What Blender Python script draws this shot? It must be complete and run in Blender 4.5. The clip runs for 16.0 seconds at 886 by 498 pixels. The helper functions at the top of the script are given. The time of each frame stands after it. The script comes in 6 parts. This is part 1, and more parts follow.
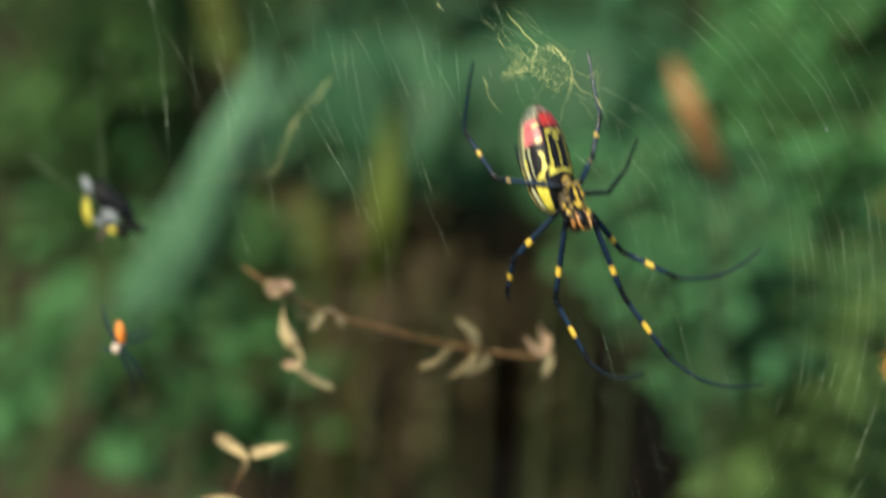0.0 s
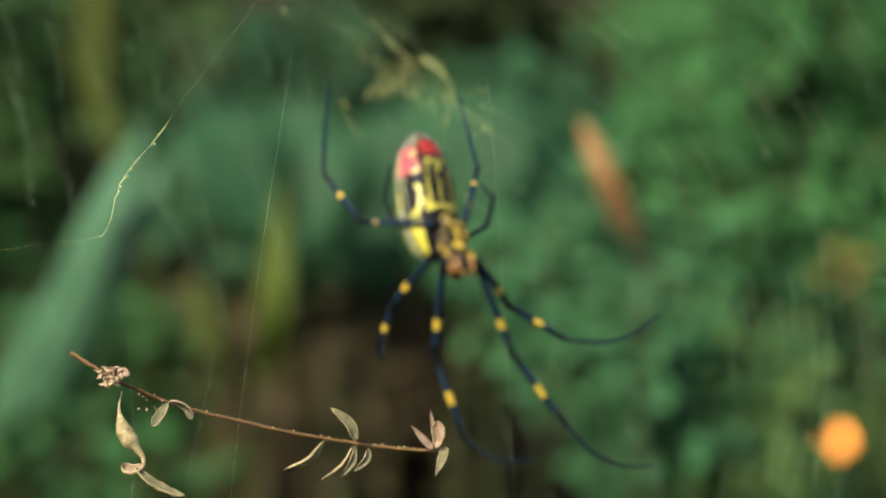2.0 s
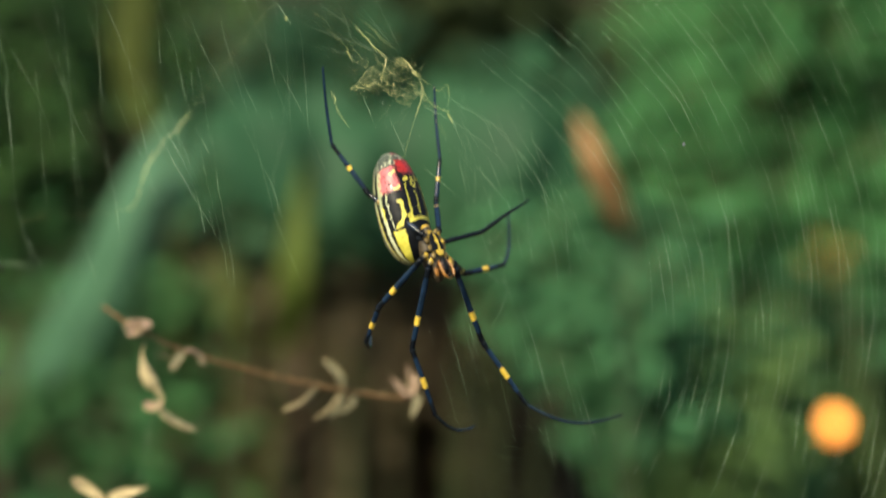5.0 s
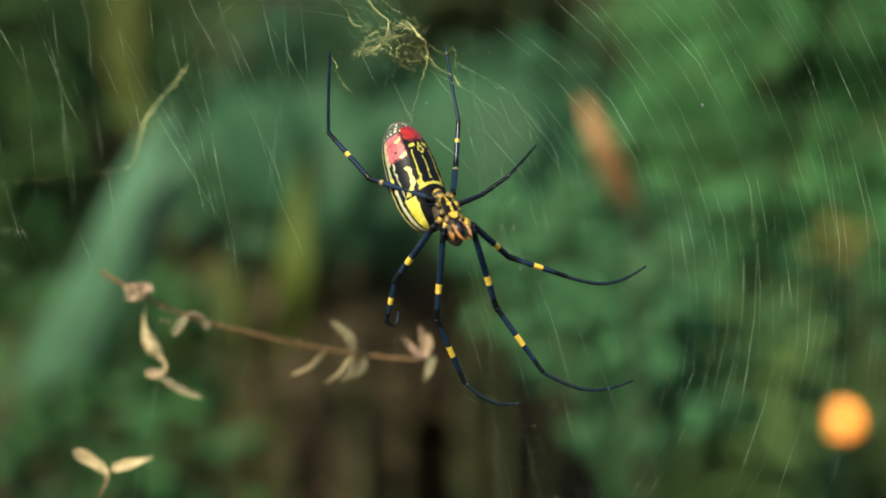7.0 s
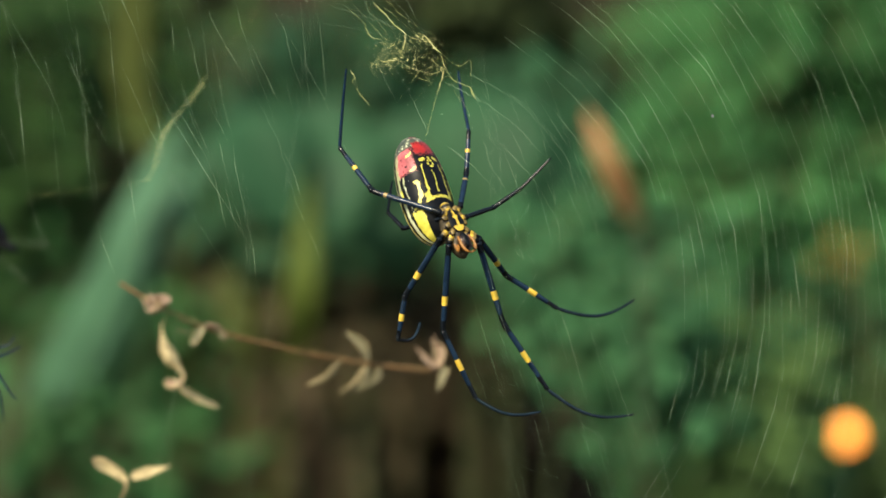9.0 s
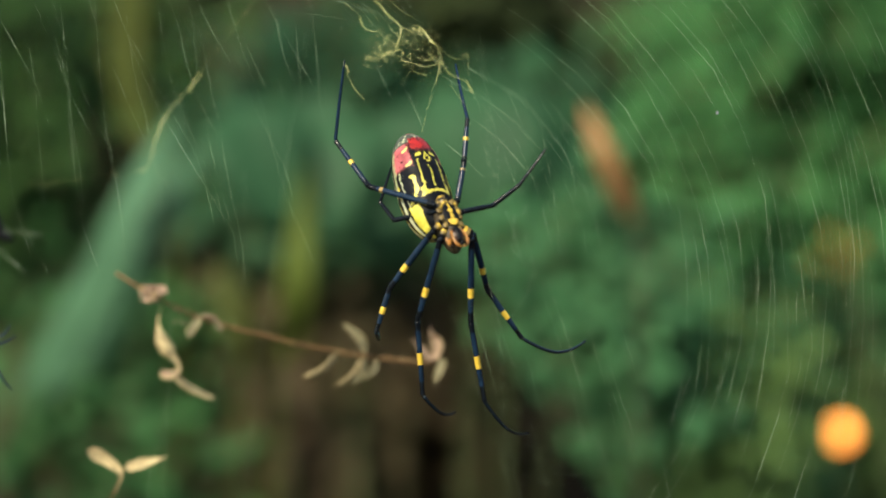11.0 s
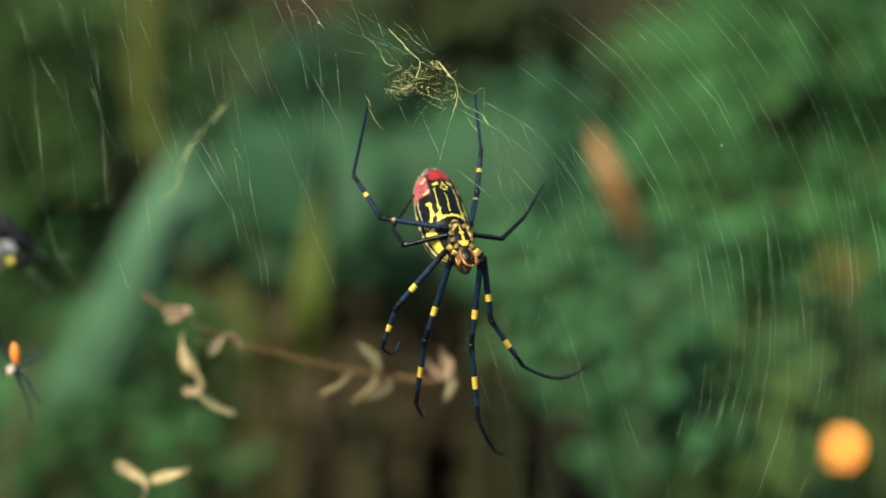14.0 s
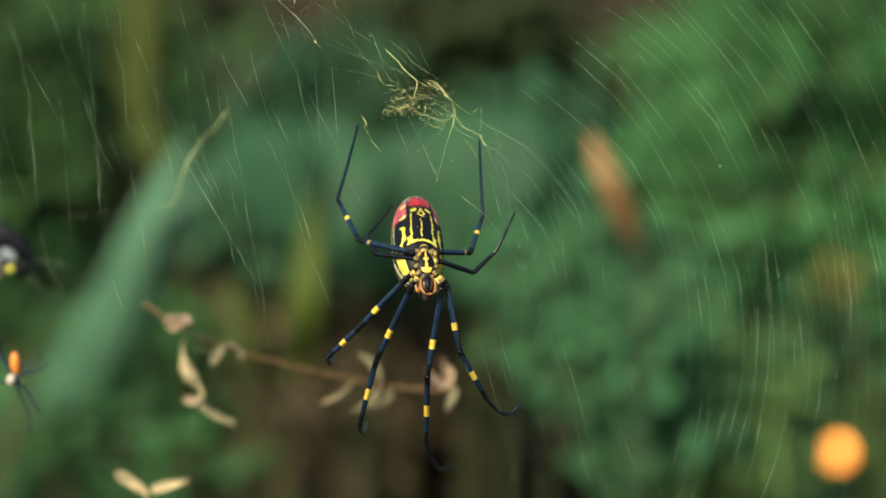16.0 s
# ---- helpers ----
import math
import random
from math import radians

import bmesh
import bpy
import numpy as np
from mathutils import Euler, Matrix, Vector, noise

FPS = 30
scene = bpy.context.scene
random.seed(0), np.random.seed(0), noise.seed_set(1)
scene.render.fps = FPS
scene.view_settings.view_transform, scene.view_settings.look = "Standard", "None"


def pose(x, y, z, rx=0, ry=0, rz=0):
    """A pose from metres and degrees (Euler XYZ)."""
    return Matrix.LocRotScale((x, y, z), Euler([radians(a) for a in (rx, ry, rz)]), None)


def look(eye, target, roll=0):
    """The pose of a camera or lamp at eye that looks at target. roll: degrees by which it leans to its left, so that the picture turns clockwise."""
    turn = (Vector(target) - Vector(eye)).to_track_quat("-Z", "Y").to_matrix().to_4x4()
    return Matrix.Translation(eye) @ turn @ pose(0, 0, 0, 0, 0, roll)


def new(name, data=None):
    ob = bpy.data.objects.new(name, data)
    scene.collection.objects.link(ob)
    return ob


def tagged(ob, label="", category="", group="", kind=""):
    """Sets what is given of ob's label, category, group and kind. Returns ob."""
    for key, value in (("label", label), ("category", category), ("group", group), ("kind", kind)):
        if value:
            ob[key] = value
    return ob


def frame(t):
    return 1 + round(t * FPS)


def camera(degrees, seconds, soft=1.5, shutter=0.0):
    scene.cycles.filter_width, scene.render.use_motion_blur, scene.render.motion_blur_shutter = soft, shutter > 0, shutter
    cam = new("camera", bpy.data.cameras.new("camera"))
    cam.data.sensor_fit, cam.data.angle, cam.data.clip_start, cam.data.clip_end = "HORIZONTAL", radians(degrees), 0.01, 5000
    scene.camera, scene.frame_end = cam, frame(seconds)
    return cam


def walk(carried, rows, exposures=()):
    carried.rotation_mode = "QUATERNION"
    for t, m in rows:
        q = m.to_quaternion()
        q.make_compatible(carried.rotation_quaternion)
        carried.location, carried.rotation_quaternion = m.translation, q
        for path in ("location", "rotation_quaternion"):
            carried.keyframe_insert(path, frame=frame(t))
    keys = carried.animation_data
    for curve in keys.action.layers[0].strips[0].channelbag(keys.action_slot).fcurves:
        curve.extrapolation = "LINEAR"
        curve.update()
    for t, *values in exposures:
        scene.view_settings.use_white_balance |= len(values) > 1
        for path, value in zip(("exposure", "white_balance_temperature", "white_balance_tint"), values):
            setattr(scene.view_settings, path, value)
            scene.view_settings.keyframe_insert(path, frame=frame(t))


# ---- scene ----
# World: x to the right, y away from the camera, z up. A spider of 27 mm hangs about half a metre from the lens.
def seen_from(x, y, z, yaw, pitch, roll):
    """A camera pose: it looks along +y, turned by yaw (left), pitch (up) and roll."""
    return pose(x, y, z, 90 + pitch, 0, yaw) @ pose(0, 0, 0, 0, 0, roll)


PATH = [
    (0, seen_from(-0.0127, -0.0242, 1.2226, 1.134, -2.481, 1.122)),
    (0.5, seen_from(-0.0086, 0.0486, 1.1999, -0.068, -2.03, 1.401)),
    (1, seen_from(-0.0016, 0.088, 1.2079, -0.61, -0.248, -0.422)),
    (1.5, seen_from(-0.005, 0.0821, 1.2155, -0.723, -0.236, -0.368)),
    (2, seen_from(-0.0048, 0.0757, 1.2145, -0.751, -0.366, -0.399)),
    (2.5, seen_from(0.003, 0.0459, 1.2221, -0.351, -0.467, -0.564)),
    (3, seen_from(0.002, 0.0145, 1.2249, 0.086, -0.339, -0.472)),
    (3.5, seen_from(0.0001, 0.0045, 1.2236, 0.083, -0.205, -0.23)),
    (4, seen_from(0.0013, 0.0008, 1.2229, 0.004, -0.274, -0.04)),
    (4.5, seen_from(0.0032, -0.0064, 1.2191, -0.069, -0.437, 0.503)),
    (5, seen_from(0.0073, -0.0122, 1.2132, 0.019, -0.697, 0.919)),
    (5.2, seen_from(0.0058, -0.0043, 1.2058, -0.12, -0.576, 0.259)),
    (7.3, seen_from(0.0038, 0.0106, 1.1976, -0.049, -0.092, -0.594)),
    (7.5, seen_from(0.0046, 0.0088, 1.1979, -0.036, -0.004, -0.679)),
    (8, seen_from(0.001, 0.0028, 1.1985, -0.05, 0.082, -0.663)),
    (8.5, seen_from(0, 0, 1.2, -0, -0, -0)),
    (9, seen_from(0.0012, 0.0009, 1.1965, -0.04, 0.197, -0.516)),
    (9.2, seen_from(0.0011, 0.0009, 1.1965, -0.005, 0.08, -0.005)),
    (11.3, seen_from(0.0004, 0.0037, 1.1953, -0.175, 0.162, -0.169)),
    (11.5, seen_from(0.0009, -0.005, 1.1963, -0.114, 0.196, 0.183)),
    (12, seen_from(0.0003, -0.0158, 1.2005, 0.002, 0.111, 0.456)),
    (12.5, seen_from(0.0018, -0.0245, 1.1996, 0.054, 0.23, 0.371)),
    (13, seen_from(-0.0019, -0.0284, 1.2016, -0.057, 0.263, 0.304)),
    (13.5, seen_from(-0.0027, -0.0259, 1.2004, -0.058, 0.382, 0.168)),
    (14, seen_from(-0.0007, -0.0242, 1.1983, -0.012, 0.395, 0.225)),
    (14.5, seen_from(-0.0004, -0.0239, 1.1973, 0.022, 0.379, 0.365)),
    (15, seen_from(-0.0037, -0.0271, 1.1965, -0.08, 0.4, 0.202)),
    (15.5, seen_from(-0.0011, -0.0235, 1.2006, -0.116, 0.372, 0.153)),
    (16, seen_from(-0.003, -0.0211, 1.2006, -0.182, 0.389, 0.399)),
]

cam = camera(20, 16.0, soft=1.8, shutter=0.5)
cam.data.dof.use_dof, cam.data.dof.focus_distance, cam.data.dof.aperture_fstop = True, 0.489, 9.2
walk(cam, PATH, exposures=[(0.0, 0.92, 7650, 4), (16.0, 0.92, 7650, 4)])

# ---- sky and sun: bright shade with a soft sun from the upper left ----
SUN_FROM = Vector((-0.42, -0.72, 0.62)).normalized()
world = bpy.data.worlds.new("sky")
scene.world = world
world.use_nodes = True
sky = world.node_tree.nodes.new("ShaderNodeTexSky")
sky.sky_type, sky.sun_disc = "NISHITA", False
sky.sun_elevation = math.asin(SUN_FROM.z)
sky.sun_rotation = math.atan2(SUN_FROM.x, SUN_FROM.y)
world.node_tree.links.new(sky.outputs[0], world.node_tree.nodes["Background"].inputs[0])
world.node_tree.nodes["Background"].inputs[1].default_value = 0.13
sun = new("sun", bpy.data.lights.new("sun", "SUN"))
sun.data.energy, sun.data.angle, sun.data.color = 3.4, radians(3), (1.0, 0.93, 0.82)
sun.matrix_world = look(SUN_FROM * 10, (0, 0, 0))


# ---- materials ----
def material(name, base, rough=0.6, metal=0.0, vary=0.25, scale=60.0, bump=0.15, island=0.0,
             through_light=0.0, coat=0.0, hue=None, spec=0.5):
    """A surface with variation at two scales, fine relief, and a shift from piece to piece (island)."""
    m = bpy.data.materials.new(name)
    m.use_nodes = True
    nt, n = m.node_tree, m.node_tree.nodes
    shader, out = n["Principled BSDF"], n["Material Output"]
    coord = n.new("ShaderNodeTexCoord")
    big, small = n.new("ShaderNodeTexNoise"), n.new("ShaderNodeTexNoise")
    big.inputs["Scale"].default_value, small.inputs["Scale"].default_value = scale, scale * 6.3
    big.inputs["Detail"].default_value, small.inputs["Detail"].default_value = 3, 4
    for t in (big, small):
        nt.links.new(coord.outputs["Object"], t.inputs["Vector"])
    mix = n.new("ShaderNodeMix")
    mix.data_type = "RGBA"
    dark = tuple(c * (1 - vary) for c in base)
    light = tuple(min(1, c * (1 + vary)) for c in (hue or base))
    mix.inputs["A"].default_value, mix.inputs["B"].default_value = (*dark, 1), (*light, 1)
    add = n.new("ShaderNodeMath")
    add.operation = "MULTIPLY_ADD"
    nt.links.new(small.outputs["Fac"], add.inputs[0])
    add.inputs[1].default_value = 0.6
    half = n.new("ShaderNodeMath")
    half.operation = "MULTIPLY_ADD"
    nt.links.new(big.outputs["Fac"], half.inputs[0])
    half.inputs[1].default_value, half.inputs[2].default_value = 1.5, -0.55
    nt.links.new(half.outputs[0], add.inputs[2])
    add.use_clamp = True
    nt.links.new(add.outputs[0], mix.inputs["Factor"])
    colour = mix.outputs["Result"]
    if island:
        geo, bright = n.new("ShaderNodeNewGeometry"), n.new("ShaderNodeHueSaturation")
        ramp = n.new("ShaderNodeMapRange")
        ramp.inputs["To Min"].default_value, ramp.inputs["To Max"].default_value = 1 - island, 1 + island
        nt.links.new(geo.outputs["Random Per Island"], ramp.inputs["Value"])
        nt.links.new(ramp.outputs[0], bright.inputs["Value"])
        nt.links.new(colour, bright.inputs["Color"])
        colour = bright.outputs["Color"]
    nt.links.new(colour, shader.inputs["Base Color"])
    shader.inputs["Roughness"].default_value, shader.inputs["Metallic"].default_value = rough, metal
    shader.inputs["Coat Weight"].default_value, shader.inputs["Coat Roughness"].default_value = coat, 0.15
    shader.inputs["Specular IOR Level"].default_value = spec
    if bump:
        b = n.new("ShaderNodeBump")
        b.inputs["Strength"].default_value, b.inputs["Distance"].default_value = bump, 0.2 / scale
        nt.links.new(small.outputs["Fac"], b.inputs["Height"])
        nt.links.new(b.outputs[0], shader.inputs["Normal"])
    if through_light:
        tr, blend = n.new("ShaderNodeBsdfTranslucent"), n.new("ShaderNodeMixShader")
        nt.links.new(colour, tr.inputs["Color"])
        blend.inputs[0].default_value = through_light
        nt.links.new(shader.outputs[0], blend.inputs[1])
        nt.links.new(tr.outputs[0], blend.inputs[2])
        nt.links.new(blend.outputs[0], out.inputs["Surface"])
    return m


def foliage(name, base, vary=0.3, island=0.35, hue=None, scale=25.0, rough=0.6):
    return material(name, base, rough, 0, vary, scale, 0.1, island=island, through_light=0.3, hue=hue, spec=0.2)


M_SOIL = material("soil", (0.021, 0.016, 0.010), 0.95, vary=0.5, scale=5, bump=0.6, spec=0.2)
M_LEAF_PALE = foliage("pale_blade", (0.064, 0.165, 0.096), hue=(0.078, 0.190, 0.110))
M_LEAF_TEAL = foliage("blue_green_leaf", (0.019, 0.070, 0.033), hue=(0.025, 0.086, 0.039))
M_LEAF_GREEN = foliage("green_leaf", (0.044, 0.166, 0.058), hue=(0.060, 0.202, 0.068))
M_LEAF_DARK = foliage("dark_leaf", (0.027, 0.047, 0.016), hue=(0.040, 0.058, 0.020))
M_LEAF_SHADE_TINT = foliage("shade_tinted_leaf", (0.036, 0.102, 0.030), hue=(0.052, 0.126, 0.036))
M_LEAF_FERN = foliage("fern_leaf", (0.048, 0.164, 0.070), hue=(0.060, 0.190, 0.082))
M_LEAF_MID = foliage("mid_green_leaf", (0.036, 0.126, 0.046), hue=(0.05, 0.155, 0.054))
M_LEAF_MOSS = foliage("moss_green_leaf", (0.072, 0.150, 0.048), hue=(0.096, 0.180, 0.056))
M_LEAF_OLIVE = foliage("olive_leaf", (0.05, 0.07, 0.013), hue=(0.065, 0.085, 0.018))
M_LEAF_DRY = foliage("withered_leaf", (0.054, 0.042, 0.023), hue=(0.074, 0.057, 0.030))
M_LEAF_RUST = foliage("rust_leaf", (0.28, 0.145, 0.068), hue=(0.32, 0.17, 0.078), island=0.1)
M_LEAF_FADED = foliage("faded_leaf", (0.15, 0.140, 0.032), hue=(0.20, 0.150, 0.034))
M_LEAF_LIME = foliage("yellow_green_leaf", (0.074, 0.112, 0.021), hue=(0.09, 0.128, 0.026))
M_STEM = material("green_stem", (0.06, 0.09, 0.03), 0.6, scale=40)
M_BARK = material("bark", (0.07, 0.05, 0.038), 0.85, vary=0.5, scale=30, bump=0.5)
M_AMBER_GLOW = material("amber_glow", (0.9, 0.45, 0.12), 0.3, vary=0.05, scale=60, bump=0)
M_AMBER_GLOW.node_tree.nodes["Principled BSDF"].inputs["Emission Color"].default_value = (1.0, 0.31, 0.06, 1)
M_AMBER_GLOW.node_tree.nodes["Principled BSDF"].inputs["Emission Strength"].default_value = 2.5
M_STAKE = material("dark_metal_stake", (0.03, 0.03, 0.03), 0.5, metal=0.6, vary=0.3, scale=80, bump=0.1)
M_TWIG = material("twig", (0.125, 0.066, 0.022), 0.7, vary=0.5, scale=400, bump=0.5)
M_STRAW = material("straw_leaf", (0.33, 0.26, 0.12), 0.65, vary=0.6, scale=350, bump=0.8, through_light=0.2, hue=(0.54, 0.44, 0.25))
M_LEAF_INSIDE = material("leaf_inside", (0.08, 0.08, 0.048), 0.75, vary=0.5, scale=500, bump=0.5, hue=(0.15, 0.14, 0.08))
M_HUSK = material("brown_husk", (0.25, 0.17, 0.10), 0.8, vary=0.5, scale=500, bump=0.6, hue=(0.34, 0.24, 0.18))
M_SILK = material("silk", (0.46, 0.62, 0.43), 0.35, vary=0.2, scale=900, bump=0)
M_SILK_GOLD = material("golden_silk", (0.84, 0.87, 0.20), 0.35, vary=0.3, scale=900, bump=0, hue=(0.95, 0.97, 0.42))
M_BLACK = material("black_cuticle", (0.005, 0.006, 0.008), 0.4, vary=0.5, scale=900, bump=0.12, spec=0.12)
M_LEG = material("blue_black_leg", (0.007, 0.019, 0.041), 0.19, vary=0.6, scale=700, bump=0.08, spec=0.26)
# slate tone of the long feet: the sky's bluish sheen put into the colour
M_FOOT_SHEEN = material("slate_sheen_foot", (0.009, 0.018, 0.028), 0.25, vary=0.5, scale=700, bump=0.08, spec=0.25)
M_YELLOW = material("yellow_band", (0.54, 0.345, 0.03), 0.45, vary=0.3, scale=900, bump=0.2, hue=(0.66, 0.46, 0.07))
M_BAND_DULL = material("dull_tan_band", (0.26, 0.18, 0.06), 0.45, vary=0.4, scale=900, bump=0.1)
M_LEMON = material("lemon_mark", (0.40, 0.35, 0.025), 0.4, vary=0.35, scale=900, bump=0.1, hue=(0.62, 0.56, 0.10))
M_TAIL = material("grey_tail", (0.014, 0.019, 0.014), 0.4, vary=0.6, scale=900, bump=0.1, hue=(0.06, 0.075, 0.055))
M_LEG_BLACK = material("black_leg", (0.004, 0.006, 0.009), 0.2, vary=0.5, scale=700, bump=0.08, spec=0.2)
M_CREAM = material("cream_mark", (0.52, 0.54, 0.36), 0.45, vary=0.2, scale=900, bump=0.1)
M_FLANK = material("grey_green_flank", (0.34, 0.38, 0.21), 0.45, vary=0.35, scale=900, bump=0.1)
M_SLASH = material("pale_yellow_mark", (0.62, 0.56, 0.16), 0.45, vary=0.2, scale=900, bump=0.1)
M_RED = material("red_patch", (0.32, 0.014, 0.011), 0.35, vary=0.6, scale=500, bump=0.15, coat=0.2)
M_ROSE = material("rose_patch", (0.33, 0.045, 0.055), 0.4, vary=0.5, scale=420, bump=0.2, coat=0.15, hue=(0.42, 0.10, 0.11))
M_MAROON = material("maroon_edge", (0.10, 0.010, 0.010), 0.4, vary=0.6, scale=900, bump=0.12)
M_COXA = material("mottled_coxa", (0.02, 0.014, 0.007), 0.4, vary=0.6, scale=1500, bump=0.15, hue=(0.19, 0.13, 0.035))
M_AMBER = material("amber_mouth", (0.29, 0.125, 0.024), 0.45, vary=0.45, scale=700, bump=0.15, coat=0.3)
M_JAW = material("reddish_jaw", (0.012, 0.006, 0.005), 0.3, vary=0.6, scale=700, bump=0.2, hue=(0.04, 0.016, 0.008))
M_SHIELD = material("brown_shield", (0.014, 0.012, 0.009), 0.55, vary=0.5, scale=800, bump=0.4, hue=(0.05, 0.036, 0.018))
M_HEAD = material("silvery_head", (0.48, 0.40, 0.34), 0.5, vary=0.3, scale=900, bump=0.2)
M_BONE = material("bone_grey", (0.19, 0.22, 0.25), 0.5, vary=0.3, scale=800, bump=0.2)
M_GREY = material("grey_hair", (0.10, 0.085, 0.06), 0.8, vary=0.4, scale=800, bump=0.4)
M_RUST_BODY = material("orange_body", (0.62, 0.20, 0.03), 0.45, vary=0.25, scale=900, bump=0.1)

THINGS = {}


# ---- mesh helpers ----
def mesh_of(name, verts, faces, mats, slots=None, smooth=True):
    me = bpy.data.meshes.new(name)
    me.from_pydata([tuple(v) for v in verts], [], faces)
    for m in mats:
        me.materials.append(m)
    if slots is not None:
        me.polygons.foreach_set("material_index", slots)
    if smooth:
        me.polygons.foreach_set("use_smooth", [True] * len(me.polygons))
    me.update()
    return me


def part(name, me, parent=None, label="", category="", kind="", group=""):
    ob = new(name, me)
    ob.parent = parent
    return tagged(ob, label, category, group, kind)


def thing(name, label, category, at=(0, 0, 0), kind="", group=""):
    ob = new(name)
    ob.empty_display_size = 0.01
    ob.location = at
    return tagged(ob, label, category, group, kind)


def smooth_line(points, steps):
    """A Catmull-Rom line through points."""
    p = [Vector(q) for q in points]
    p = [2 * p[0] - p[1], *p, 2 * p[-1] - p[-2]]
    out = []
    for i in range(1, len(p) - 2):
        a, b, c, d = p[i - 1:i + 3]
        for s in range(steps):
            t = s / steps
            out.append(0.5 * (2 * b + (c - a) * t + (2 * a - 5 * b + 4 * c - d) * t * t + (3 * b - a - 3 * c + d) * t ** 3))
    return out + [p[-2]]


def tube(line, radius, sides=6, verts=None, faces=None):
    """Adds a capped tube along line to verts and faces; radius: a number or one per point."""
    verts, faces = ([] if verts is None else verts), ([] if faces is None else faces)
    n = len(line)
    line = [Vector(q) for q in line]
    r = [radius] * n if isinstance(radius, (int, float)) else radius
    first = len(verts)
    ref = Vector((0.21, 0.93, 0.31))
    for i, q in enumerate(line):
        d = (line[min(i + 1, n - 1)] - line[max(i - 1, 0)])
        d = d.normalized() if d.length > 0 else Vector((0, 0, 1))
        a = d.cross(ref)
        a = a.normalized() if a.length > 1e-4 else d.orthogonal().normalized()
        b = d.cross(a)
        ref = b.cross(d) * 0 + ref
        for k in range(sides):
            w = 2 * math.pi * k / sides
            verts.append(q + (a * math.cos(w) + b * math.sin(w)) * r[i])
    for i in range(n - 1):
        for k in range(sides):
            s, e = first + i * sides, first + (i + 1) * sides
            faces.append((s + k, s + (k + 1) % sides, e + (k + 1) % sides, e + k))
    faces.append(tuple(first + k for k in reversed(range(sides))))
    faces.append(tuple(first + (n - 1) * sides + k for k in range(sides)))
    return verts, faces


def blade(base_line, width, normal, verts, faces, fold=0.15, thick=0.0006, power=(0.8, 0.6)):
    """A leaf blade with thickness along base_line; width is the widest, the ends taper."""
    n = len(base_line)
    line = [Vector(q) for q in base_line]
    normal = Vector(normal).normalized()
    first = len(verts)
    top = max(1e-6, max((i / (n - 1)) ** power[0] * (1 - i / (n - 1)) ** power[1] for i in range(n)))
    for i, q in enumerate(line):
        d = (line[min(i + 1, n - 1)] - line[max(i - 1, 0)]).normalized()
        side = d.cross(normal)
        side = side.normalized() if side.length > 1e-4 else d.orthogonal().normalized()
        up = side.cross(d)
        t = i / (n - 1)
        w = max(0.03, t ** power[0] * (1 - t) ** power[1] / top) * width / 2
        for k in (-1, -0.5, 0, 0.5, 1):
            verts.append(q + side * w * k + up * (abs(k) * w * fold * 2))
        for k in (1, 0.5, 0, -0.5, -1):
            verts.append(q + side * w * k + up * (abs(k) * w * fold * 2 - thick))
    for i in range(n - 1):
        for k in range(10):
            s, e = first + i * 10, first + (i + 1) * 10
            faces.append((s + k, s + (k + 1) % 10, e + (k + 1) % 10, e + k))
    faces.append(tuple(first + k for k in reversed(range(10))))
    faces.append(tuple(first + (n - 1) * 10 + k for k in range(10)))


def lathe(profile, sides, squash=(1, 1), centre=(0, 0)):
    """A closed body round z: profile rows (z, r)."""
    verts, faces = [], []
    for z, r in profile:
        for k in range(sides):
            w = 2 * math.pi * k / sides
            verts.append((centre[0] + r * squash[0] * math.sin(w), centre[1] - r * squash[1] * math.cos(w), z))
    for i in range(len(profile) - 1):
        for k in range(sides):
            faces.append((i * sides + k, i * sides + (k + 1) % sides, (i + 1) * sides + (k + 1) % sides, (i + 1) * sides + k))
    faces.append(tuple(reversed(range(sides))))
    faces.append(tuple((len(profile) - 1) * sides + k for k in range(sides)))
    return verts, faces


def egg(centre, radii, turn=(0, 0, 0), rings=12, sides=16, rough=0.0, rng=None, verts=None, faces=None):
    """An ellipsoid, uneven by rough, added to verts and faces."""
    verts, faces = ([] if verts is None else verts), ([] if faces is None else faces)
    first, e = len(verts), Euler([radians(a) for a in turn]).to_matrix()
    for i in range(rings + 1):
        a = math.pi * (0.02 + 0.96 * i / rings)
        for k in range(sides):
            w = 2 * math.pi * k / sides
            s = 1 + (rng.uniform(-rough, rough) if rng else 0)
            v = Vector((radii[0] * math.sin(a) * math.cos(w), radii[1] * math.sin(a) * math.sin(w), radii[2] * math.cos(a))) * s
            verts.append(Vector(centre) + e @ v)
    for i in range(rings):
        for k in range(sides):
            s, t = first + i * sides, first + (i + 1) * sides
            faces.append((s + k, t + k, t + (k + 1) % sides, s + (k + 1) % sides))
    faces.append(tuple(first + k for k in range(sides)))
    faces.append(tuple(first + rings * sides + k for k in reversed(range(sides))))
    return verts, faces


# ---- ground: one sheet, level under the camera, rising into a bank behind the plants ----
def ground_height(x, y):
    t = min(1, max(0, (y - 1.55) / 1.5))
    bank = 2.6 * t * t * (3 - 2 * t)
    far = 0.12 * max(0, y - 3.05) if y < 40 else 4.4
    return bank + far + 0.05 * noise.noise(Vector((x * 2, y * 2, 0))) + 0.02 * noise.noise(Vector((x * 9, y * 9, 3)))


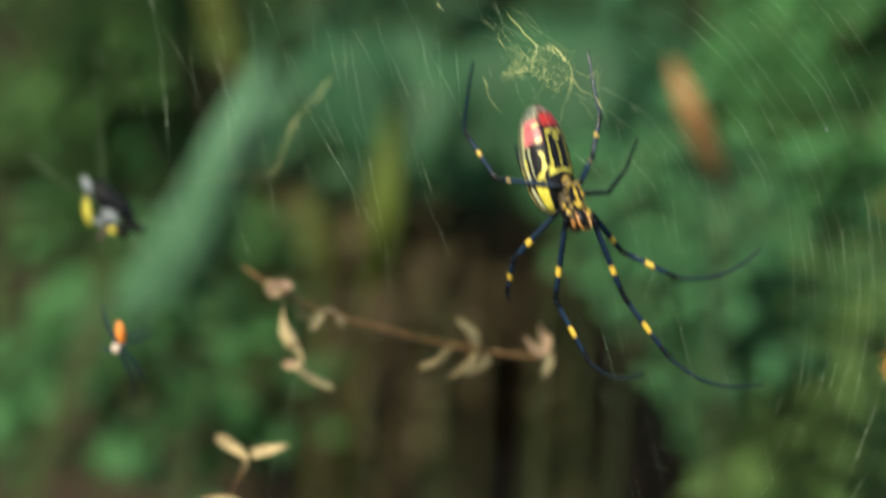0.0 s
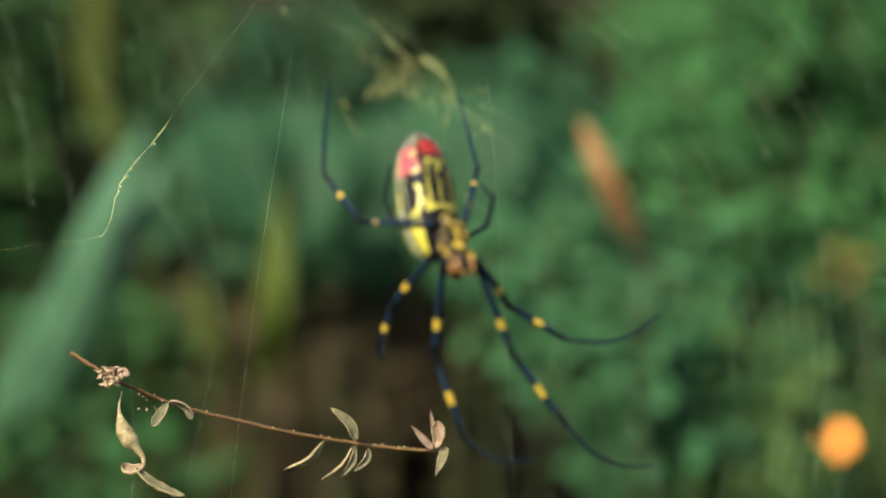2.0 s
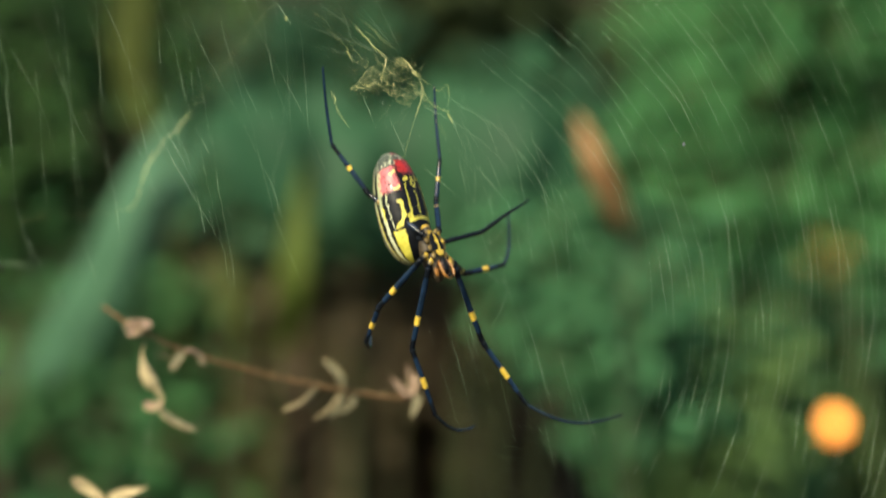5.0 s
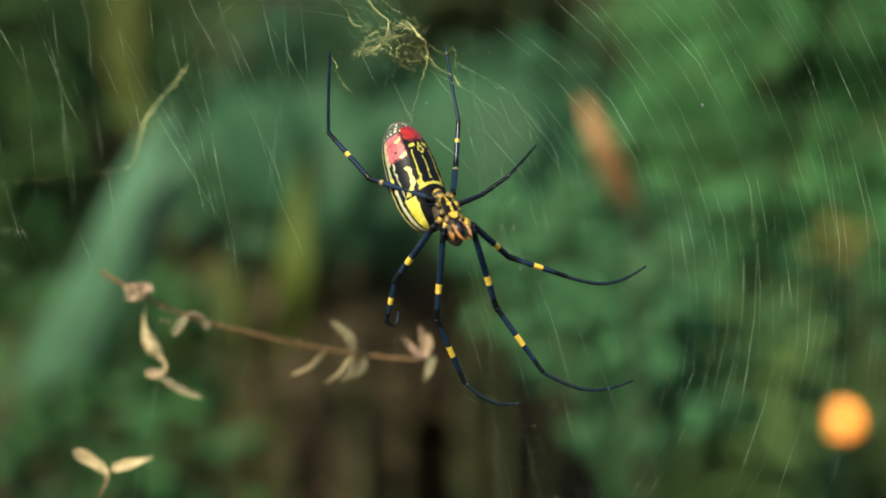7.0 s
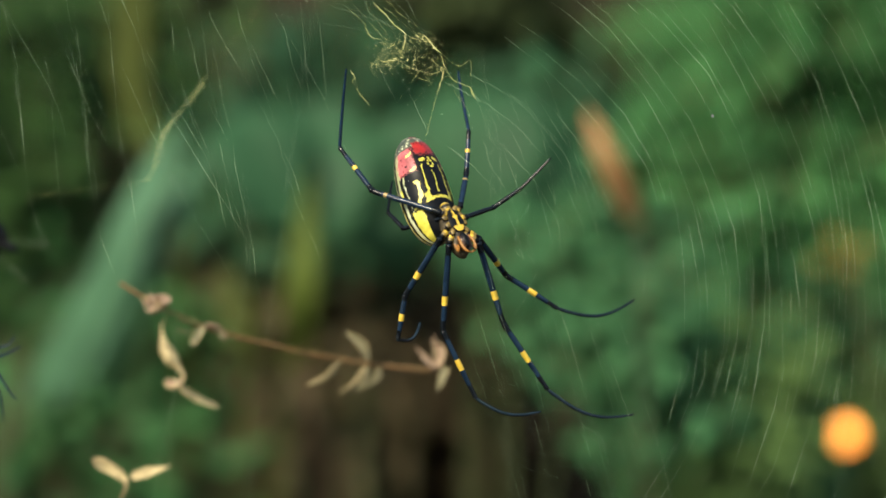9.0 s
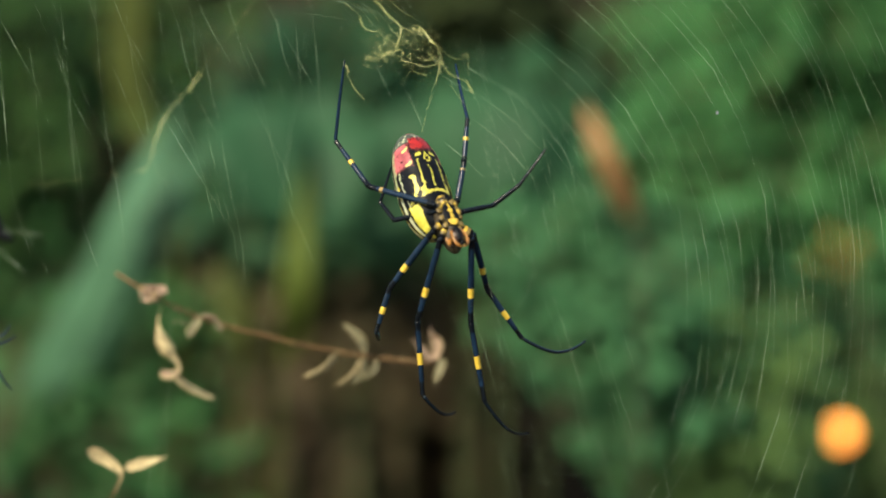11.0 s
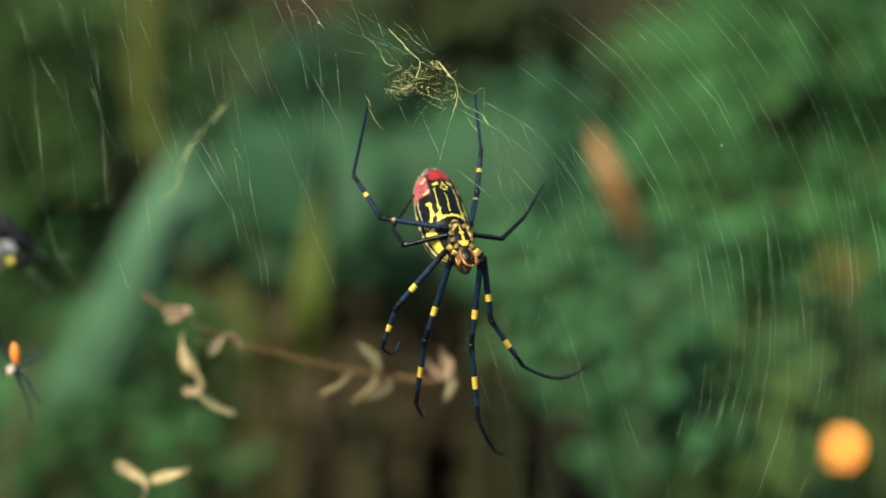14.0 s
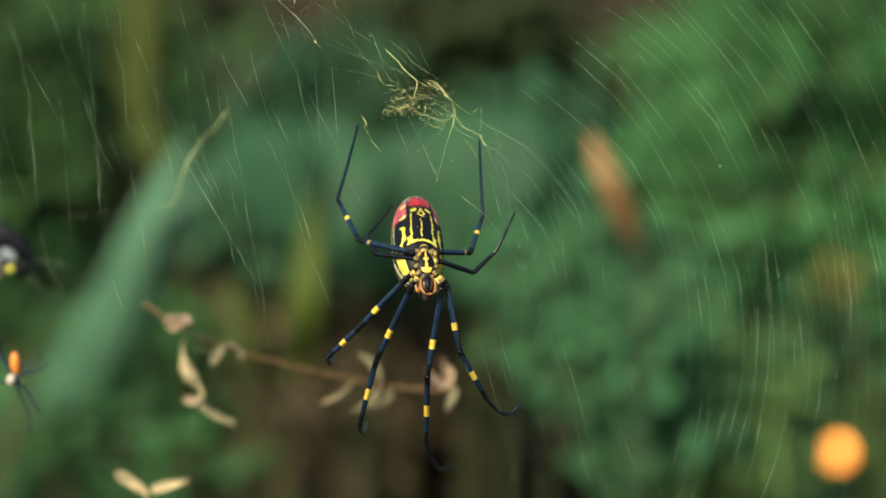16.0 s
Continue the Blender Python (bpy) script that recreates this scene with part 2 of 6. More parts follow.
def build_ground():
    ys = [-400, -60, -15, -6, -3, -1.5, -0.5, 0.5, 1.0, 1.3] + [1.5 + 0.04 * i for i in range(45)] + [3.5, 4, 5, 7, 10, 16, 40, 120, 600]
    xs = [-500, -100, -30, -10, -5, -3, -2] + [-1.4 + 0.04 * i for i in range(71)] + [2, 3, 5, 10, 30, 100, 500]
    verts = [(x, y, ground_height(x, y)) for y in ys for x in xs]
    n = len(xs)
    faces = [(j * n + i, j * n + i + 1, (j + 1) * n + i + 1, (j + 1) * n + i) for j in range(len(ys) - 1) for i in range(n - 1)]
    part("ground", mesh_of("ground", verts, faces, [M_SOIL]), None, "dark brown earth rising to a bank behind the plants", "ground", "structure")


build_ground()


# ---- plants behind the web ----
def stem_to(verts, faces, foot, top, radius, rng, bend=0.08):
    a, b = Vector(foot), Vector(top)
    m1 = a.lerp(b, 0.35) + Vector((rng.uniform(-bend, bend), rng.uniform(-bend, bend) * 0.4, 0))
    m2 = a.lerp(b, 0.72) + Vector((rng.uniform(-bend, bend), rng.uniform(-bend, bend) * 0.4, 0)) * 0.6
    line = smooth_line([a, m1, m2, b], 5)
    tube(line, [radius * (1 - 0.7 * i / (len(line) - 1)) for i in range(len(line))], 6, verts, faces)
    return line


def shrub(name, label, seed, foot, clumps, leaf, count, mat, ratio=0.45, droop=0.2, face=0.5):
    """A bushy plant: stems from the ground into each clump (x, y, z, rx, ry, rz), with twigs and many small leaves."""
    rng = random.Random(seed)
    top = thing(name, label, "plant", foot)
    base = Vector(foot)
    sv, sf, lv, lf = [], [], [], []
    total = sum(c[3] * c[5] for c in clumps)
    # one trunk to the lowest clump, and branches from clump to clump
    joined = []
    for c in sorted(clumps, key=lambda c: (Vector(c[:3]) - base).length):
        centre = Vector(c[:3])
        root = min(joined, key=lambda q: (q - centre).length) if joined else base + Vector((0, 0, -.02))
        stem_to(sv, sf, root - base, centre - base, 0.0016 if joined else 0.004, rng, .015)
        joined.append(centre)
        for _ in range(3):
            tip = centre + Vector((rng.uniform(-.5, .5) * c[3], rng.uniform(-.5, .5) * c[4], rng.uniform(-.2, .7) * c[5]))
            stem_to(sv, sf, centre - base, tip - base, 0.0012, rng, .006)
        many = max(6, int(count * c[3] * c[5] / total))
        for k in range(many):
            if k % (14 if count > 5000 else 7) == 0:
                while True:
                    q = Vector((rng.uniform(-1, 1), rng.uniform(-1, 1), rng.uniform(-1, 1)))
                    if 0.2 < q.length < 1 + 0.25 * noise.noise(q * 2.3 + centre * 5):
                        break
                way = Vector((q.x + rng.uniform(-.7, .7), rng.uniform(-.6, .3), q.z * .5 + rng.uniform(-.6, .4))).normalized()
                reach, thick = rng.uniform(.02, .05) * (1 if leaf < .02 else 1.6), rng.uniform(.004, .009) * (1 if leaf < .02 else 2.2)
            p = centre + Vector((q.x * c[3], q.y * c[4], q.z * c[5])) + way * reach * rng.uniform(-.5, .5) + Vector((rng.gauss(0, thick), rng.gauss(0, thick), rng.gauss(0, thick)))
            size = leaf * rng.uniform(0.6, 1.3)
            out = Vector((q.x + rng.uniform(-.8, .8), q.y + rng.uniform(-.9, .4) - 0.2, q.z * 0.4 + rng.uniform(-.7, .5) - droop)).normalized()
            norm = Vector((rng.uniform(-.6, .6), -face + rng.uniform(-.5, .5), 0.8)).normalized()
            mid = p + out * size * 0.5 + norm * size * 0.08
            blade([p, p.lerp(mid, .5), mid, mid + out * size * 0.28, p + out * size - norm * size * 0.12], size * ratio, norm, lv, lf)
            if rng.random() < 0.3:
                back = centre.lerp(p, 0.4) - base
                tube([p - base, back.lerp(p - base, .5) + Vector((0, 0, -.004)), back], 0.0011, 4, sv, sf)
    return top, sv, sf, lv, lf, base


def finish_shrub(made, mat, stem_mat=None):
    top, sv, sf, lv, lf, base = made
    part("stem", mesh_of("stem", sv, sf, [stem_mat or M_STEM]), top)
    part("foliage", mesh_of("foliage", [v - base for v in lv], lf, [mat]), top, kind="stuff")
    return top


def broad_leaf(parent, base, foot, centre, length, width, lean, turn, mat, rng):
    """One large ovate leaf with a stalk from the foot; lean tips it to the light, turn swings it in the view."""
    c, s = math.cos(radians(turn)), math.sin(radians(turn))
    along = Vector((s, -0.25, -c)).normalized()
    norm = Vector((0.15 * rng.uniform(-1, 1), -math.cos(radians(lean)), math.sin(radians(lean))))
    centre = Vector(centre)
    start, end = centre - along * length * .5, centre + along * length * .5
    line = [start.lerp(end, t / 8) + norm * (length * 0.10 * math.sin(math.pi * t / 8) - length * 0.05 * (t / 8) ** 2) - base for t in range(9)]
    v, f = [], []
    blade(line, width, norm, v, f, 0.1, 0.0008, (0.45, 0.62))
    leaf = part("leaf", mesh_of("leaf", v, f, [mat]), parent)
    v, f = [], []
    stem_to(v, f, Vector(foot) - base, start - base, 0.0014, rng, 0.03)
    part("stalk", mesh_of("stalk", v, f, [M_STEM]), parent)
    return leaf


def ribbon(parent, base, points, width, normal, mat, name="blade", power=(0.35, 0.5)):
    v, f = [], []
    blade([q - base for q in smooth_line(points, 6)], width, normal, v, f, 0.12, 0.0006, power)
    return part(name, mesh_of(name, v, f, [mat]), parent)


def build_plants():
    rng = random.Random(5)
    # sword-leaved plant with pale and yellowish blades
    base = Vector((-0.42, 1.36, ground_height(-0.42, 1.36)))
    plant = thing("sword_grass", "tall grass with broad pale blue-green blades", "plant", base)
    for dx, dy, top, width in ((-.017, .04, .84, .015), (.0, .0, 1.0, .017), (.014, .06, .93, .013), (-.006, .10, .80, .016)):
        points = [(-0.1327, 1.300, 1.2690), (-0.1410, 1.290, 1.2496), (-0.1589, 1.280, 1.2118), (-0.1810, 1.290, 1.1655), (-0.2039, 1.310, 1.1178)]
        ribbon(plant, base, [(x + dx * (.3 + .2 * i), y + dy, 1.1178 + (z - 1.1178) * top) for i, (x, y, z) in enumerate(points)], width, (0.2 + 9 * dx, -1, 0.35), M_LEAF_PALE, power=(0.9, 0.6))
    v, f = [], []
    stem_to(v, f, (0.02, 0, -.02), Vector((-0.1327, 1.300, 1.2690)) - base, 0.002, rng, 0.02)
    part("stalk", mesh_of("stalk", v, f, [M_STEM]), plant)
    ribbon(plant, base, [base + Vector((-.03, .02, -.02)), (-.42, 1.4, .6), (-0.2595, 1.400, 1.0555), (-0.2408, 1.420, 1.1109), (-0.2426, 1.450, 1.1579)], 0.014, (0.1, -1, 0.4), M_LEAF_DARK)
    base = Vector((-0.22, 1.62, ground_height(-0.22, 1.62)))
    plant = thing("meadow_grass", "tall yellow-green grass blades beside the shrub", "plant", base)
    ribbon(plant, base, [base + Vector((0, 0, -.02)), (-0.1634, 1.600, 1.1068), (-0.1904, 1.600, 1.2795), (-0.1976, 1.600, 1.3371), (-0.1922, 1.600, 1.4379)], 0.028, (0.1, -1, 0.2), M_LEAF_OLIVE, power=(2.4, 0.5))
    ribbon(plant, base, [base + Vector((0.05, -.04, -.02)), (-0.0894, 1.400, 1.0996), (-0.0800, 1.380, 1.1400), (-0.0740, 1.350, 1.1800), (-0.0697, 1.360, 1.2450)], 0.019, (0.2, -1, 0.2), M_LEAF_LIME, power=(3.0, 1.3))
    ribbon(plant, base, [base + Vector((0.03, -.02, -.02)), (-0.1199, 1.550, 1.0749), (-0.1251, 1.550, 1.1446), (-0.1347, 1.560, 1.1898)], 0.014, (0, -1, 0.2), M_LEAF_OLIVE, power=(2.2, 0.5))
    # large blue-green leaves behind the spider
    base = Vector((-0.02, 1.42, ground_height(-0.02, 1.42)))
    plant = thing("broad_leaved_herb", "herb with large dull blue-green leaves", "plant", base)
    for centre, length, width, lean, turn in (
        ((-0.0952, 1.370, 1.2434), .075, .058, 35, 25), ((-0.0628, 1.440, 1.2580), .065, .045, 40, 15),
        ((-0.0602, 1.380, 1.2345), .075, .06, 30, -15), ((-0.0162, 1.470, 1.2466), .075, .055, 35, 15), ((0.0298, 1.380, 1.2500), .085, .068, 30, -14),
        ((0.0546, 1.380, 1.2345), .075, .06, 35, 25), ((0.0239, 1.400, 1.2129), .075, .06, 30, 0), ((-0.0276, 1.460, 1.2135), .06, .045, 25, 30),
        ((0.0594, 1.460, 1.2562), .06, .042, 40, 40), ((-0.0401, 1.500, 1.2374), .07, .05, 35, -20), ((0.0053, 1.480, 1.2336), .08, .06, 30, 20), ((0.0775, 1.460, 1.2135), .06, .05, 30, -20), ((0.0056, 1.550, 1.2788), .05, .035, 30, -30),
    ):
        broad_leaf(plant, base, base + Vector((rng.uniform(-.03, .03), 0, -.02)), centre, length, width, lean, turn, M_LEAF_TEAL, rng)
    # bushes
    finish_shrub(shrub("feathery_bush", "dense bright green bush with small leaflets", 11, (0.17, 1.62, ground_height(.17, 1.62)), [
        (*(0.2030, 1.460, 1.3270), .05, .09, .06), (*(0.1700, 1.480, 1.2960), .035, .07, .04), (*(0.1500, 1.520, 1.3300), .022, .05, .028), (*(0.1808, 1.420, 1.2610), .05, .08, .06),
        (*(0.2351, 1.460, 1.2824), .085, .09, .10), (*(0.2112, 1.500, 1.3049), .08, .07, .10), (*(0.2044, 1.500, 1.2374), .08, .07, .07), (*(0.1250, 1.440, 1.2392), .045, .07, .045), (*(0.2237, 1.450, 1.2134), .07, .08, .045),
        (*(0.2942, 1.460, 1.3185), .08, .09, .12), (*(0.1530, 1.460, 1.2069), .055, .07, .045), (*(0.2849, 1.480, 1.2203), .06, .08, .08), (*(0.1842, 1.500, 1.1868), .06, .06, .05), (*(0.2414, 1.520, 1.1764), .06, .06, .035)], 0.0125, 12500, M_LEAF_GREEN, face=0.9), M_LEAF_GREEN)
    finish_shrub(shrub("fern_bush", "low blue-green bush with fine drooping leaflets", 12, (0.20, 1.52, ground_height(.20, 1.52)), [
        (*(0.0965, 1.500, 1.1868), .055, .07, .045), (*(0.0700, 1.450, 1.1710), .035, .04, .030), (*(0.1150, 1.500, 1.1430), .045, .07, .045), (*(0.1505, 1.500, 1.1531), .055, .07, .05),
        (*(0.1538, 1.500, 1.0890), .055, .07, .05), (*(0.1684, 1.480, 1.0472), .05, .07, .04), (*(0.1891, 1.540, 1.1726), .055, .07, .04), (*(0.0612, 1.320, 1.1914), .026, .03, .028), (*(0.0953, 1.320, 1.1647), .035, .04, .035), (*(0.1269, 1.340, 1.1250), .035, .04, .035), (*(0.1043, 1.340, 1.1973), .03, .03, .025), (*(0.1625, 1.400, 1.1531), .035, .05, .045), (*(0.1963, 1.440, 1.1615), .04, .05, .03), (*(0.2513, 1.440, 1.1660), .045, .05, .024), (*(0.1616, 1.420, 1.0949), .03, .05, .05)], 0.014, 7600, M_LEAF_FERN, face=0.9), M_LEAF_FERN)
    finish_shrub(shrub("olive_bush", "thin olive-green bush with sparse leaves", 13, (0.48, 1.80, ground_height(.48, 1.80)), [
        (*(0.1602, 1.380, 1.1351), .03, .05, .04), (*(0.1524, 1.380, 1.0793), .034, .05, .04), (*(0.1593, 1.400, 1.0366), .036, .05, .028), (*(0.3179, 1.560, 1.1442), .03, .06, .06), (*(0.1989, 1.620, 1.1348), .035, .05, .05),
        (*(0.2302, 1.560, 1.1740), .04, .06, .020), (*(0.3173, 1.540, 1.0410), .035, .06, .05), (*(0.3366, 2.150, 1.0457), .14, .05, .10), (*(0.2251, 1.800, 1.0871), .025, .05, .035), (*(0.3587, 1.800, 1.0830), .03, .05, .04), (*(0.3017, 1.900, 0.9782), .09, .05, .022), (*(0.2253, 1.600, 1.0240), .05, .05, .025), (*(0.2864, 1.600, 1.0276), .045, .05, .025)],
        0.014, 9000, M_LEAF_MOSS, face=0.9), M_LEAF_MOSS)
    # the shadow over the bank is put into this hedge's dark leaf colour
    finish_shrub(shrub("back_hedge", "loose hedge on the bank behind, its leaves coloured dark for the shadow there", 17, (0.02, 2.02, ground_height(.02, 2.02)), [
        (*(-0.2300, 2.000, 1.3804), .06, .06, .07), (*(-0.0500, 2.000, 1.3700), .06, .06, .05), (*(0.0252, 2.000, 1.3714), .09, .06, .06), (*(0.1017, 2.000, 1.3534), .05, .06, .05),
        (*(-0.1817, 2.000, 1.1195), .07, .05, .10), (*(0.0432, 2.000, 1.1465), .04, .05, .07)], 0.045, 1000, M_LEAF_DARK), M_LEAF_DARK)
    finish_shrub(shrub("blue_green_bush", "blue-green leafy growth behind the large leaves", 18, (0.0, 1.66, ground_height(0, 1.66)), [
        (*(-0.1217, 1.620, 1.2441), .05, .05, .05), (*(-0.0707, 1.620, 1.2878), .045, .05, .06), (*(-0.0052, 1.640, 1.2631), .05, .05, .05), (*(0.0386, 1.620, 1.2550), .05, .05, .045),
        (*(0.0849, 1.600, 1.2399), .04, .05, .05), (*(0.1032, 1.500, 1.2644), .025, .03, .035)], 0.024, 1000, M_LEAF_TEAL, ratio=.6, face=1.0), M_LEAF_TEAL)
    # no shade falls on this bush: its leaf colour is darkened instead
    finish_shrub(shrub("dark_bush", "dark green bush before the bank, its shade put into the leaf colour", 14, (-0.36, 1.78, ground_height(-.36, 1.78)), [
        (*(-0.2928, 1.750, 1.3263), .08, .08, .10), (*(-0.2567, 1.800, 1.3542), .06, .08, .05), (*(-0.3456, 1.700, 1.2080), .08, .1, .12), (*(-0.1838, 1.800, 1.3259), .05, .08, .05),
        (*(-0.2526, 1.800, 1.2449), .05, .06, .05), (*(-0.2222, 1.850, 1.1505), .05, .05, .08), (*(-0.2638, 1.620, 1.2514), .05, .06, .06), (*(-0.2529, 1.620, 1.3206), .05, .06, .05), (*(-0.2965, 1.600, 1.3371), .05, .06, .08), (*(-0.2820, 1.620, 1.2040), .04, .06, .05)], 0.024, 1500, M_LEAF_SHADE_TINT), M_LEAF_SHADE_TINT)
    finish_shrub(shrub("leafy_weed", "leafy green weed growing low among the grass", 15, (-0.30, 1.60, ground_height(-.30, 1.60)), [
        (*(-0.2713, 1.600, 1.1284), .05, .07, .06), (*(-0.2524, 1.550, 1.0574), .06, .07, .05), (*(-0.1814, 1.600, 1.0708), .045, .06, .045), (*(-0.1685, 1.650, 1.1558), .035, .05, .06)],
        0.032, 380, M_LEAF_MID), M_LEAF_MID)
    finish_shrub(shrub("withered_weed", "withered brown weed with hanging dead leaves", 16, (-0.04, 1.72, ground_height(-.04, 1.72)), [
        (*(-0.0512, 1.700, 1.1545), .035, .05, .06), (*(-0.1176, 1.720, 1.1540), .03, .05, .06), (*(0.0061, 1.700, 1.0780), .05, .05, .05), (*(-0.0860, 1.640, 1.1800), .030, .05, .045), (*(-0.0600, 1.620, 1.1200), .05, .05, .04), (*(-0.0450, 1.760, 1.1150), .095, .04, .085), (*(0.0250, 1.760, 1.0500), .075, .04, .045), (*(-0.0950, 1.660, 1.1050), .035, .05, .04), (*(-0.0250, 1.690, 1.1350), .055, .05, .022), (*(-0.1150, 1.650, 1.1300), .040, .05, .022), (*(-0.0878, 1.600, 1.0492), .04, .05, .04)],
        0.024, 1900, M_LEAF_DRY, droop=0.8), M_LEAF_DRY, M_BARK)
    # withered blades that stand and hang between the grass and the herb
    base = Vector((-0.03, 1.58, ground_height(-.03, 1.58)))
    plant = thing("withered_grass", "tuft of long withered brown grass blades", "plant", base)
    for k, (x, top, bend, width) in enumerate(((-0.118, 1.160, 0.040, 0.008), (-0.064, 1.170, -0.036, 0.009), (-0.022, 1.150, 0.034, 0.008))):
        y = 1.5 + .03 * (k % 4)
        foot = base + Vector((x * .4, .04 * (k % 3) - .04, -.02))
        ribbon(plant, base, [foot, (x, y, 1.03), (x + bend * .4, y, .5 * (top + 1.03)), (x + bend, y + .01, top)], width, (.2 * (-1) ** k, -1, .25), M_LEAF_DRY, power=(2.0, 0.5))
    # a dead rust-coloured leaf on a thin stalk
    base = Vector((0.12, 1.12, ground_height(.12, 1.12)))
    plant = thing("dead_sprig", "bare sprig with one long rust-coloured dead leaf", "plant", base)
    v, f = [], []
    stem_to(v, f, (0, 0, -.02), Vector((0.0894, 1.110, 1.2095)) - base, 0.0012, rng, 0.01)
    part("stalk", mesh_of("stalk", v, f, [M_BARK]), plant)
    ribbon(plant, base, [(0.0894, 1.110, 1.2090), (0.0826, 1.100, 1.2200), (0.0726, 1.090, 1.2407), (0.0653, 1.100, 1.2609)], 0.0100, (-.2, -1, .3), M_LEAF_RUST, "leaf", power=(.6, .7))
    # glowing amber ball gives the blurred orange spot; ball, socket and stake are added
    base = Vector((0.3221, 2.004, ground_height(0.3221, 2.004)))
    lamp = thing("garden_lamp", "small round amber ball glowing on a thin dark stake, added for a blurred bright spot", "lamp", base)
    top = Vector((0.3221, 2.0, 1.0528)) - base
    v, f = tube([(0, 0, -.03), (0, 0, .3), top - Vector((0, 0, .012))], .0022, 8)
    part("stake", mesh_of("stake", v, f, [M_STAKE]), lamp)
    v, f = lathe([(top.z - .0145, .0030), (top.z - .013, .0046), (top.z - .0095, .0050), (top.z - .009, .0030)], 16, centre=top[:2])
    part("socket", mesh_of("socket", v, f, [M_STAKE]), lamp)
    v, f = egg(top, (.0102, .0102, .0102), rings=12, sides=18)
    part("bulb", mesh_of("bulb", v, f, [M_AMBER_GLOW]), lamp, "glowing amber ball")
    # faded rust leaves on a bush twig
    base = Vector((0.50, 1.36, ground_height(.50, 1.36)))
    plant = thing("faded_sprig", "sprig with a few faded orange-brown leaves", "plant", base)
    for p, size, turn in (((0.2144, 1.360, 1.2030), .013, 20), ((0.2226, 1.370, 1.1895), .016, -20), ((0.2058, 1.370, 1.1911), .011, 50), ((0.2270, 1.350, 1.2000), .010, 70)):
        broad_leaf(plant, base, base + Vector((0, 0, -.02)), p, size, size * .6, 30, turn, M_LEAF_FADED, rng)


build_plants()


# ---- dry twig hanging in the web ----
def curl(start, end, width, bow, twist, rng, parent, mat=None, name="dry_leaf"):
    """A dried, rolled leaf from start to end: bowed, twisted along its length, edges rolled in."""
    a, b = Vector(start), Vector(end)
    d = b - a
    side = d.cross(Vector((0, -1, 0))).normalized()
    rows, verts, faces = 14, [], []
    for i in range(rows):
        t = i / (rows - 1)
        c = a.lerp(b, t) + (side * math.sin(math.pi * t) * bow[0] + Vector((0, -1, 0)) * math.sin(math.pi * t) * bow[1]) * d.length
        w = .56 * width * (math.sin(math.pi * (0.04 + 0.93 * t ** .85)) ** 1.7) * (1 + rng.uniform(-.16, .16))
        ang = twist[0] + (twist[1] - twist[0]) * 1.5 * t
        c = c + side * rng.uniform(-.03, .03) * d.length * math.sin(math.pi * t)
        u = (side * math.cos(ang) + Vector((0, -1, 0)) * math.sin(ang))
        n = d.normalized().cross(u)
        for k in range(7):
            s = (k - 3) / 3
            verts.append(c + u * s * w * .5 + n * (s * s * w * .55) + n * rng.uniform(-.07, .07) * w)
        for k in reversed(range(7)):
            s = (k - 3) / 3
            verts.append(c + u * s * w * .5 + n * (s * s * w * .55 - 0.00016))
    for i in range(rows - 1):
        for k in range(14):
            faces.append((i * 14 + k, i * 14 + (k + 1) % 14, (i + 1) * 14 + (k + 1) % 14, (i + 1) * 14 + k))
    faces.append(tuple(reversed(range(14))))
    faces.append(tuple((rows - 1) * 14 + k for k in range(14)))
    return part(name, mesh_of(name, verts, faces, [mat or M_STRAW]), parent)


def boat(points, width, face, parent, rng, shape=(.6, .6), deep=.8, inner=None, outer=None, twist=0.0, name="dry_leaf"):
    """A dried leaf folded like a boat along points: it opens towards face, and shape says where it is widest."""
    line = smooth_line(points, 5)
    n = len(line)
    top = max((i / (n - 1)) ** shape[0] * (1 - i / (n - 1)) ** shape[1] for i in range(n))
    verts, faces, slots = [], [], []
    for i, c in enumerate(line):
        t = i / (n - 1)
        d = (line[min(i + 1, n - 1)] - line[max(i - 1, 0)]).normalized()
        side = d.cross(Matrix.Rotation(twist * t, 3, d) @ Vector(face)).normalized()
        up = side.cross(d)
        w = max(.08, t ** shape[0] * (1 - t) ** shape[1] / top) * width * .43 * (1 + rng.uniform(-.12, .12))
        for scale, ks in ((1.0, range(9)), (.84, range(8, -1, -1))):
            for k in ks:
                a = radians(-98 + 196 * k / 8)
                verts.append(c + side * w * scale * math.sin(a) - up * w * deep * scale * math.cos(a) + up * rng.uniform(-.05, .05) * w)
    for i in range(n - 1):
        for k in range(18):
            faces.append((i * 18 + k, i * 18 + (k + 1) % 18, (i + 1) * 18 + (k + 1) % 18, (i + 1) * 18 + k))
            slots.append(1 if 9 <= k < 17 else 0)
    faces += [tuple(reversed(range(18))), tuple((n - 1) * 18 + k for k in range(18))]
    slots += [0, 0]
    return part(name, mesh_of(name, verts, faces, [outer or M_STRAW, inner or M_LEAF_INSIDE], slots), parent)


